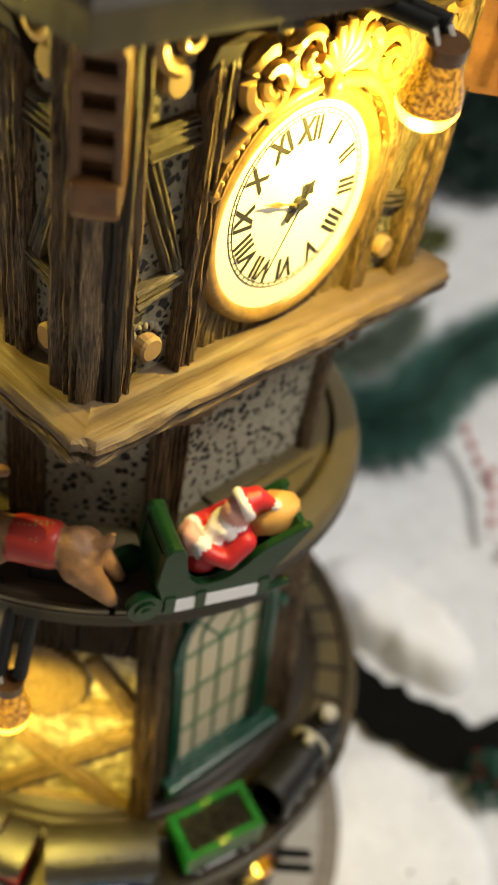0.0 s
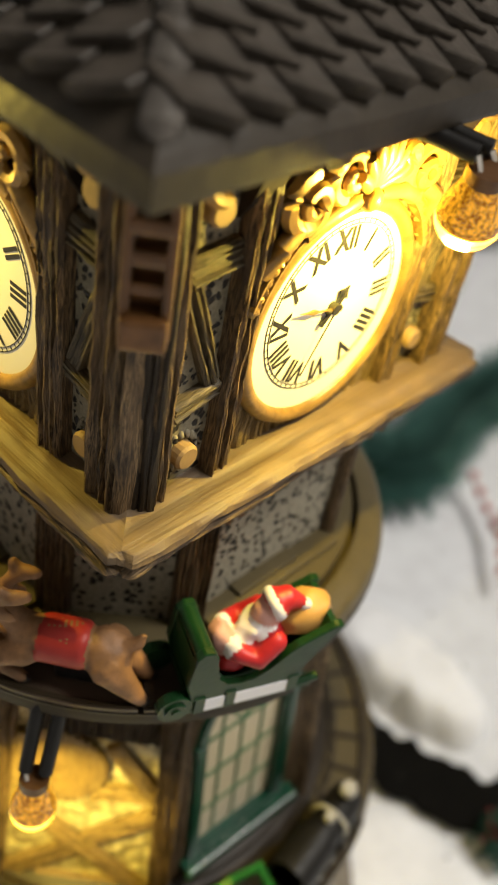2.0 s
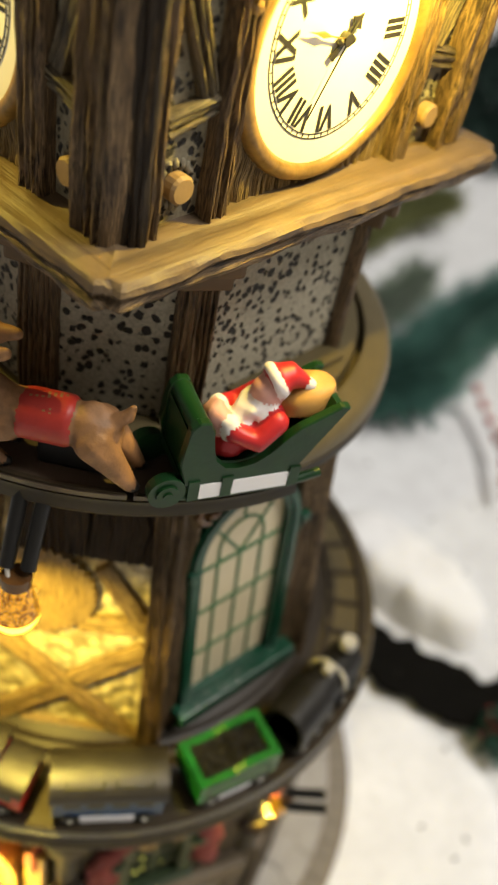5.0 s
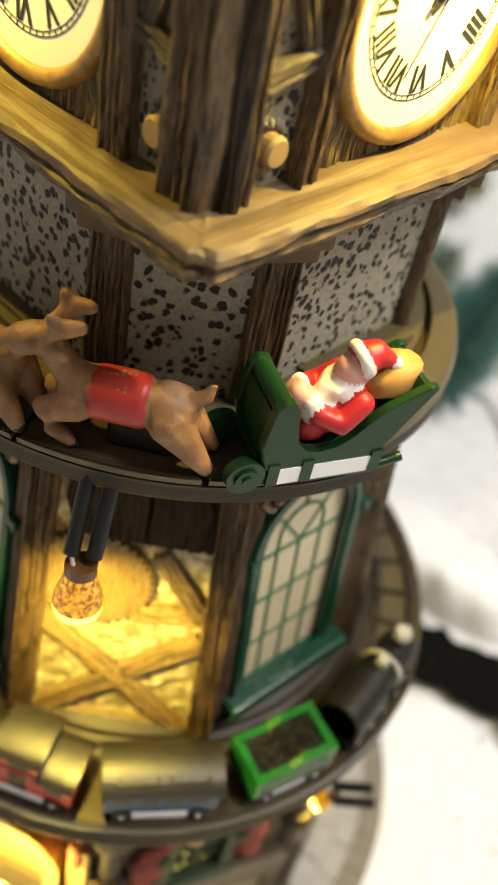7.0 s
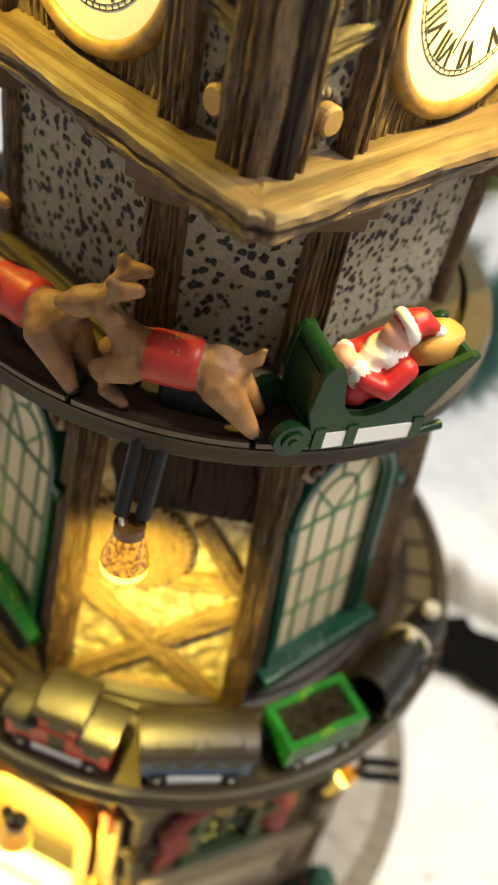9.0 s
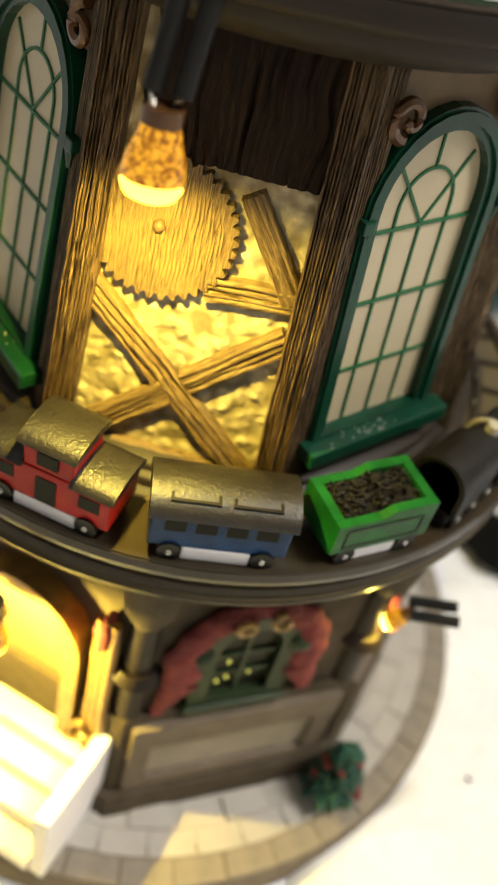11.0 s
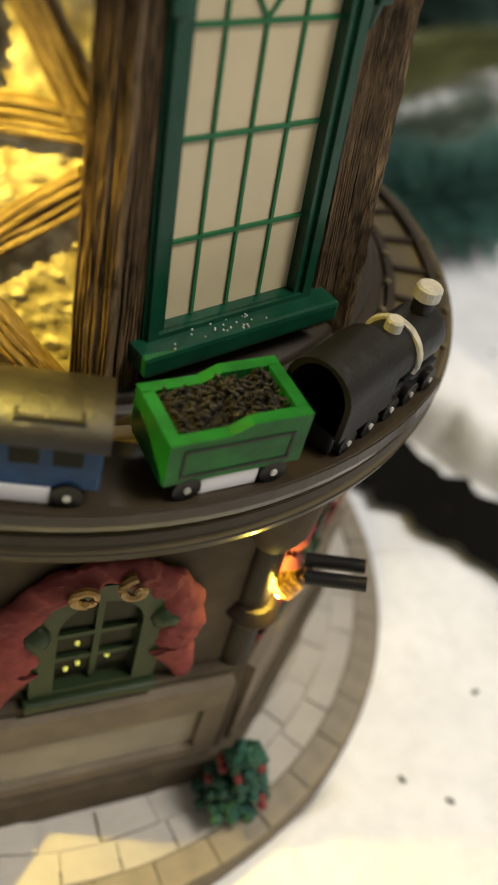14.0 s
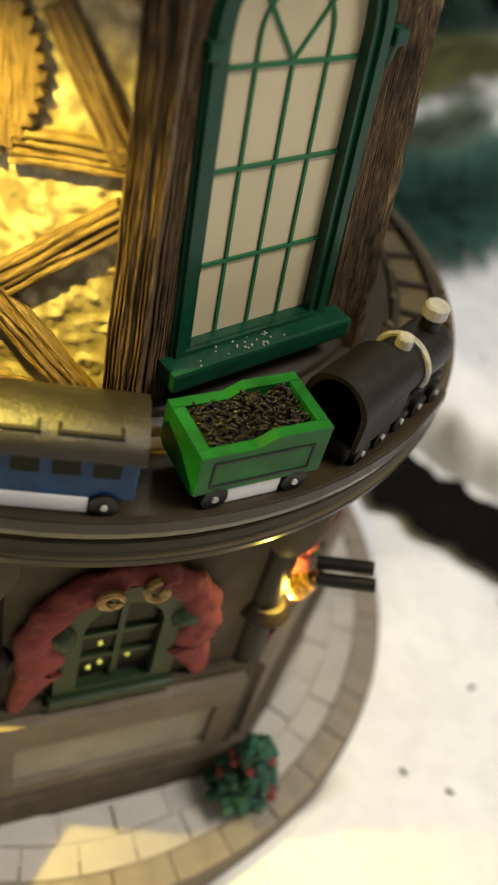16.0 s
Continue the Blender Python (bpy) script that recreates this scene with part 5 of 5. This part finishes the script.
for a0, a1 in ((-139.5, -57.5),):
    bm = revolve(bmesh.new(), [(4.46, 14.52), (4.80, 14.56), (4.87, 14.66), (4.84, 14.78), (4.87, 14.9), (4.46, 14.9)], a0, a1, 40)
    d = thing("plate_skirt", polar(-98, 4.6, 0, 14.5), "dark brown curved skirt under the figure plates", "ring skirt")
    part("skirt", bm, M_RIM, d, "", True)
M_FUR = painted("tan_deer_paint", (0.36, 0.180, 0.075), 0.55, 0.8, 330, 0.9, 0, 0.0, 0.32)
M_BLANKET = painted("red_blanket_paint", (0.38, 0.030, 0.022), 0.4, 0.3, 300, 0.2)
M_SLEIGH = painted("dark_green_enamel", (0.007, 0.038, 0.010), 0.32, 0.5, 260, 0.3, 0, 0.15)
M_COAT = painted("red_coat_paint", (0.45, 0.018, 0.022), 0.4, 0.35, 300, 0.2)
M_TRIM = painted("white_trim_paint", (0.72, 0.66, 0.62), 0.6, 0.25, 400, 0.5, dark=0.7)
M_PINK = painted("pink_paint", (0.62, 0.33, 0.27), 0.5, 0.2, 300, 0.1)
M_SACK = painted("ochre_sack_paint", (0.50, 0.27, 0.07), 0.5, 0.3, 300, 0.2)


FIG = 1.22


def limb(bm, points, radius, sides=8, mat=0, radii=None):
    """A rod with rounded ends."""
    pts = [Vector(p) for p in points]
    rad = list(radii or [radius] * len(pts))
    a, b = (pts[0] - pts[1]).normalized(), (pts[-1] - pts[-2]).normalized()
    pts = [pts[0] + a * rad[0] * 0.8, pts[0] + a * rad[0] * 0.5] + pts + [pts[-1] + b * rad[-1] * 0.5, pts[-1] + b * rad[-1] * 0.8]
    rad = [rad[0] * 0.35, rad[0] * 0.82] + rad + [rad[-1] * 0.82, rad[-1] * 0.35]
    return tube(bm, pts, radius, sides, mat, rad)


def cast(name, bm, mats, voxel):
    """Fuse the lumps of a figure into one smooth cast mesh that keeps their paints; geometry in centimetres."""
    for v in bm.verts:
        v.co *= CM
    src = bpy.data.meshes.new(name + "_lumps")
    bmesh.ops.recalc_face_normals(bm, faces=bm.faces[:])
    for _ in range(3):
        long = [e for e in bm.edges if e.calc_length() > 0.05 * CM]
        bmesh.ops.subdivide_edges(bm, edges=long, cuts=1, use_grid_fill=True)
    where = np.array([f.calc_center_median()[:] for f in bm.faces])
    paint = np.array([f.material_index for f in bm.faces])
    bm.to_mesh(src)
    bm.free()
    tmp = bpy.data.objects.new(name + "_lumps", src)
    scene.collection.objects.link(tmp)
    mod = tmp.modifiers.new("fuse", "REMESH")
    mod.mode, mod.voxel_size = "VOXEL", voxel * CM
    bpy.context.view_layer.update()
    fused = bpy.data.meshes.new_from_object(tmp.evaluated_get(bpy.context.evaluated_depsgraph_get()))
    bpy.data.objects.remove(tmp)
    out = bmesh.new()
    out.from_mesh(fused)
    for _ in range(3):
        bmesh.ops.smooth_vert(out, verts=out.verts[:], factor=0.5, use_axis_x=True, use_axis_y=True, use_axis_z=True)
    for f in out.faces:
        c = np.array(f.calc_center_median()[:])
        f.material_index = int(paint[np.argmin(((where - c) ** 2).sum(1))])
    for v in out.verts:
        v.co /= CM
    ob = part(name, out, mats, None, "", True)
    return ob


def deer(az, r):
    """A leaping deer figure, facing clockwise round the ring; one mesh."""
    f = on_ring(az, r, UZ, FIG)
    a = radians(az)
    bm = bmesh.new()
    lean = Euler((0, 0, a + math.pi / 2)).to_matrix()
    tilt = lambda deg: lean @ Euler((0, radians(deg), 0)).to_matrix()
    blob(bm, f(0.0, 0, 0.62), tuple(FIG * v for v in (0.55, 0.24, 0.25)), 0, tilt(4), 16, 0.14, 1)
    blob(bm, f(0.42, 0, 0.58), tuple(FIG * v for v in (0.32, 0.26, 0.29)), 0, tilt(20), 14, 0.16, 2)
    blob(bm, f(-0.40, 0, 0.62), tuple(FIG * v for v in (0.28, 0.22, 0.27)), 0, tilt(-10), 14, 0.14, 3)
    limb(bm, [f(-0.45, 0, 0.70), f(-0.62, 0, 0.88), f(-0.74, 0.02, 1.05)], FIG * 0.14, 10, 0, [FIG * v for v in (0.19, 0.15, 0.13,)])
    blob(bm, f(-0.90, 0.02, 1.08), tuple(FIG * v for v in (0.28, 0.17, 0.16)), 0, tilt(-18), 14, 0.16, 4)
    blob(bm, f(-1.13, 0.02, 1.01), tuple(FIG * v for v in (0.12, 0.10, 0.09)), 0, tilt(-18), 10)
    for s in (-1, 1):
        limb(bm, [f(-0.78, s * 0.08, 1.14), f(-0.66, s * 0.14, 1.30), f(-0.52, s * 0.18, 1.40), f(-0.40, s * 0.16, 1.42)], FIG * 0.055, 7, 0, [FIG * v for v in (0.085, 0.085, 0.095, 0.07,)])
        limb(bm, [f(-0.62, s * 0.15, 1.33), f(-0.66, s * 0.2, 1.48)], FIG * 0.07, 8)
        blob(bm, f(-0.64, s * 0.19, 1.10), tuple(FIG * v for v in (0.16, 0.05, 0.09)), 0, tilt(20), 8)
        limb(bm, [f(-0.42, s * 0.16, 0.52), f(-0.74, s * 0.18, 0.40), f(-0.66, s * 0.18, 0.22), f(-0.48, s * 0.18, 0.10)], FIG * 0.09, 8, 0, [FIG * v for v in (0.17, 0.14, 0.10, 0.08,)])
        limb(bm, [f(0.46, s * 0.15, 0.55), f(0.66, s * 0.17, 0.34), f(0.84, s * 0.17, 0.12)], FIG * 0.1, 8, 0, [FIG * v for v in (0.23, 0.16, 0.10,)])
        blob(bm, f(-0.44, s * 0.18, 0.06), tuple(FIG * v for v in (0.11, 0.07, 0.07)), 2, None, 8)
        blob(bm, f(0.88, s * 0.17, 0.06), tuple(FIG * v for v in (0.11, 0.07, 0.07)), 2, None, 8)
    limb(bm, [f(0.62, 0, 0.74), f(0.76, 0, 0.86), f(0.80, 0, 0.98)], FIG * 0.07, 8, 0, [FIG * v for v in (0.09, 0.08, 0.04,)])
    tube(bm, [f(-0.30, 0, 0.62), f(-0.26, 0, 0.62), f(0.18, 0, 0.62), f(0.22, 0, 0.62)], FIG * 0.3, 18, 1, [FIG * v for v in (0.250, 0.272, 0.275, 0.255,)])
    cuboid(bm, f, -0.15, 0.65, -0.05, 0.05, -0.01, 0.45, 0.0, 2)
    ob = cast("deer_figure", bm, [M_FUR, M_BLANKET, M_BLACK], 0.035)
    tagged(ob, "tan painted leaping deer figure with a red blanket", "figurine", "deer figures on the upper ring")


for az in (-98.0, -125.5):
    deer(az, 4.44)


def sleigh(az, r):
    f = on_ring(az, r, UZ, FIG)
    t = thing("toy_sleigh", polar(az, r, 0, UZ), "dark green toy sleigh with curled front on white runners", "sleigh")
    # curve of the sides: a high curled front, a dip at the seat and a raised back
    side = [(-0.62, 0.24), (0.60, 0.24), (0.66, 0.38), (0.80, 0.62), (1.08, 1.06), (0.98, 1.08), (0.56, 0.86), (0.44, 0.74), (0.28, 0.54), (0.12, 0.43), (-0.06, 0.40), (-0.22, 0.43), (-0.34, 0.56),
            (-0.38, 0.74), (-0.38, 0.96), (-0.44, 1.08), (-0.56, 1.10), (-0.64, 1.02), (-0.66, 0.80), (-0.70, 0.56)]
    for s in (-1, 1):
        bm = plate(bmesh.new(), lambda x, z, d: f(x, s * (0.30 + d), z), side, -0.02, 0.09)
        bmesh.ops.bevel(bm, geom=bm.edges[:], offset=0.02, segments=1, affect="EDGES")
        part("side_panel", bm, M_SLEIGH, t)
        bm = tube(bmesh.new(), [f(x, s * 0.34, z) for x, z in ((0.95, 0.12), (0.6, 0.04), (-0.3, 0.04), (-0.75, 0.10))], FIG * 0.055, 8)
        part("runner", bm, M_SLEIGH, t, "", True)
        bm = bmesh.new()
        tube(bm, [f(-0.80, s * 0.28, 0.2), f(-0.80, s * 0.40, 0.2)], FIG * 0.2, 18)
        tube(bm, [f(-0.80, s * 0.38, 0.2), f(-0.80, s * 0.43, 0.2)], FIG * 0.12, 14)
        tube(bm, [f(-0.80, s * 0.38, 0.2), f(-0.80, s * 0.45, 0.2)], FIG * 0.05, 10)
        part("runner_curl", bm, M_SLEIGH, t)
        for x in (-0.52, -0.16, 0.60):
            bm = bmesh.new()
            cuboid(bm, f, x - 0.06, x + 0.06, s * 0.30, s * 0.41, 0.05, 0.32, 0.0)
            part("strut", bm, M_SLEIGH, t)
        for x0, x1 in ((-0.46, -0.22), (-0.10, 0.54)):
            bm = bmesh.new()
            cuboid(bm, f, x0, x1, s * 0.29, s * 0.40, 0.05, 0.25, 0.0)
            part("snow_fill", bm, M_WHITE, t, "white painted snow between the struts")
    bm = bmesh.new()
    cuboid(bm, f, -0.66, 0.66, -0.31, 0.31, 0.26, 0.36, 0.0)
    part("floor", bm, M_SLEIGH, t)
    bm = tube(bmesh.new(), [f(-0.52, -0.30, 0.98), f(-0.52, 0.30, 0.98)], FIG * 0.11, 14)
    part("front_roll", bm, M_SLEIGH, t, "", True)
    bm = bmesh.new()
    cuboid(bm, f, -0.64, -0.46, -0.29, 0.29, 0.3, 0.95, 0.0)
    part("dashboard", bm, M_SLEIGH, t)
    bm = bmesh.new()
    v = [bm.verts.new(f(x, y, z)) for x, z in ((0.62, 0.30), (1.02, 1.04), (0.94, 1.06), (0.54, 0.34)) for y in (-0.31, 0.31)]
    for i in range(4):
        j = (i + 1) % 4
        bm.faces.new((v[2 * i], v[2 * i + 1], v[2 * j + 1], v[2 * j]))
    part("backrest", bm, M_SLEIGH, t)
    # a plain seated figure and a sack
    a = radians(az)
    lean = Euler((0, 0, a + math.pi / 2)).to_matrix()
    back = lambda deg: lean @ Euler((0, radians(deg), 0)).to_matrix()
    bm = bmesh.new()
    blob(bm, f(0.22, 0.0, 0.66), tuple(FIG * v for v in (0.40, 0.27, 0.26)), 0, back(-32), 16, 0.12, 2)
    blob(bm, f(-0.10, 0.0, 0.52), tuple(FIG * v for v in (0.26, 0.27, 0.20)), 0, lean, 14, 0.12, 5)
    for s in (-1, 1):
        limb(bm, [f(0.34, s * 0.24, 0.86), f(0.12, s * 0.31, 0.68), f(-0.10, s * 0.22, 0.76)], FIG * 0.11, 10, 0, [FIG * v for v in (0.14, 0.13, 0.11)])
        blob(bm, f(-0.14, s * 0.17, 0.80), tuple(FIG * v for v in (0.11, 0.11, 0.14)), 1, lean, 10, 0.3, s)
    blob(bm, f(-0.22, 0.0, 0.80), tuple(FIG * v for v in (0.14, 0.20, 0.19)), 2, lean, 14, 0.2, 1)
    blob(bm, f(0.18, 0.0, 0.92), tuple(FIG * v for v in (0.26, 0.21, 0.13)), 1, back(-30), 16, 0.3, 7)
    blob(bm, f(0.30, 0.0, 1.07), tuple(FIG * v for v in (0.19, 0.18, 0.19)), 2, lean, 14)
    tube(bm, [f(0.30, 0.0, 1.17), f(0.36, 0.0, 1.20), f(0.41, 0.0, 1.23)], FIG * 0.2, 16, 1, [FIG * v for v in (0.19, 0.215, 0.19)])
    limb(bm, [f(0.40, 0.0, 1.20), f(0.52, 0.0, 1.24), f(0.64, 0.03, 1.18)], FIG * 0.15, 14, 0, [FIG * v for v in (0.18, 0.15, 0.09)])
    blob(bm, f(0.72, 0.06, 1.14), tuple(FIG * v for v in (0.08, 0.08, 0.08)), 1, lean, 10, 0.2, 1)
    cuboid(bm, f, -0.2, 0.3, -0.1, 0.1, 0.35, 0.6, 0.0, 0)
    ob = cast("seated_figure", bm, [M_COAT, M_TRIM, M_PINK], 0.03)
    tagged(ob, "small plain seated figure in a red coat in the sleigh", "figurine")
    bm = bmesh.new()
    blob(bm, f(0.72, 0, 0.94), tuple(FIG * v for v in (0.36, 0.26, 0.20)), 0, back(-25), 16, 0.3, 3)
    ob = part("toy_sack", bm, M_SACK, None, "", True)
    tagged(ob, "ochre stuffed sack behind the seated figure", "sack")


sleigh(-69.0, 4.46)

# ---- greenery and sticks in the distance ----
def garland(points, radius, count, label, mat, seed, name="tinsel_garland", needle=0.9):
    """A rope of tinsel: a core and thousands of fine needles."""
    r2 = random.Random(seed)
    g = thing(name, points[0], label, "garland")
    part("core", tube(bmesh.new(), points, 0.18, 6), M_CORE, g)
    verts, faces = [], []
    pts = [Vector(p) for p in points]
    for _ in range(count):
        s = r2.random() * (len(pts) - 1)
        i = int(s)
        p = pts[i].lerp(pts[i + 1], s - i)
        d = Vector((r2.gauss(0, 1), r2.gauss(0, 1), r2.gauss(0, 1))).normalized()
        if p.z + d.z * radius < -0.3:
            d.z = abs(d.z)
        w = d.orthogonal().normalized() * 0.05
        e = p + d * radius * (0.35 + 0.85 * r2.random())
        k = len(verts)
        verts += [p + w, p - w, e - w * 0.4, e + w * 0.4]
        faces.append((k, k + 1, k + 2, k + 3))
    me = bpy.data.meshes.new("needles")
    off = origin(g)
    me.from_pydata([v * CM - off for v in verts], [], faces)
    me.materials.append(mat)
    o = new("needles", me)
    o.parent = g
    tagged(o, "", "", "", "stuff")
    return g


def pine(place, height, radius, seed, mat, count=5000):
    r2 = random.Random(seed)
    t = thing("toy_pine_tree", place, "dark toy pine tree with bristly needles on the snow", "tree", "toy pines")
    p = Vector(place)
    part("trunk", tube(bmesh.new(), [p - Vector((0, 0, 0.3)), p + Vector((0, 0, height * 0.5)), p + Vector((0, 0, height))], 0.3, 8, 0, [0.4, 0.25, 0.05]), M_CORE, t)
    verts, faces = [], []
    for _ in range(count):
        s = r2.random() ** 1.3
        a = r2.random() * 2 * math.pi
        rad = radius * (1 - s) * (0.35 + 0.65 * r2.random()) * (0.8 + 0.4 * noise.noise(Vector((math.cos(a) * 2, math.sin(a) * 2, s * 7 + seed))))
        c = p + Vector((rad * math.cos(a), rad * math.sin(a), height * (0.06 + 0.94 * s) - 0.12 * rad))
        d = Vector((math.cos(a) + r2.gauss(0, 0.7), math.sin(a) + r2.gauss(0, 0.7), r2.gauss(0.2, 0.6))).normalized()
        w = d.orthogonal().normalized() * 0.07
        k = len(verts)
        verts += [c + w, c - w, c + d * 0.9]
        faces.append((k, k + 1, k + 2))
    me = bpy.data.meshes.new("crown")
    me.from_pydata([v * CM - origin(t) for v in verts], [], faces)
    me.materials.append(mat)
    o = new("crown", me)
    o.parent = t
    return t


garland([(7.2, 17.0, 0.8), (9.4, 16.2, 0.8), (11.4, 16.8, 0.9), (13.0, 19.6, 1.0), (15.8, 22.8, 1.0), (19.5, 25.5, 1.0), (26, 28, 1.0)], 2.0, 13000, "teal-green tinsel garland lying on the snow", M_NEEDLE, 2)
garland([(8.0, 20.4, 0.8), (9.8, 21.4, 0.8), (11.6, 23.0, 0.9), (13.0, 25.6, 0.9)], 1.4, 2000, "pale green tinsel garland bunched up on the snow", M_NEEDLE_PALE, 15)
garland([(7.6, 25.5, 0.8), (9.8, 28.2, 0.8), (12.0, 31.0, 0.9), (16, 34, 0.9)], 1.3, 5000, "yellow-green tinsel garland lying on the snow", M_NEEDLE_MOSS, 6)
pine((12.0, 40.0, -0.6), 8.0, 5.4, 3, M_NEEDLE_DARK, 9000)
pine((20.5, 46.0, -0.6), 9.0, 5.6, 5, M_NEEDLE_DARK, 9000)
pine((5.0, 45.0, -0.6), 10.0, 4.5, 8, M_NEEDLE_DARK)
shrub((12.3, 1.3, -0.6), 1.5, 1.1)
for k, (x, y, a) in enumerate(((14.5, 11.6, 20), (15.2, 11.0, -15), (15.0, 14.2, 40))):
    st = thing("striped_stick", (x, y, -0.6), "red and white striped stick lying on the snow", "stick", "striped sticks")
    d = Vector((math.cos(radians(a + 60)), math.sin(radians(a + 60)), 0.12))
    for i in range(8):
        bm = tube(bmesh.new(), [Vector((x, y, -0.1)) + d * (0.45 * i), Vector((x, y, -0.1)) + d * (0.45 * (i + 1))], 0.17, 8)
        part("stripe", bm, M_REDTRAIN if i % 2 else M_WHITE, st)
r2 = random.Random(31)
for i in range(26):
    x, y = r2.uniform(7.5, 16), r2.uniform(-6, 14)
    if math.hypot(x, y) < 7.6:
        continue
    bm = bmesh.new()
    blob(bm, (x, y, -0.22 if y < 1 else 0.0), (0.10, 0.045, 0.03), lump=0.5, seed=i, seg=6, turn=Euler((0, 0, r2.random() * 6)).to_matrix())
    tagged(part("twig_scrap", bm, M_CORE), "tiny dark scrap lying on the snow", "debris", "scraps on the snow")
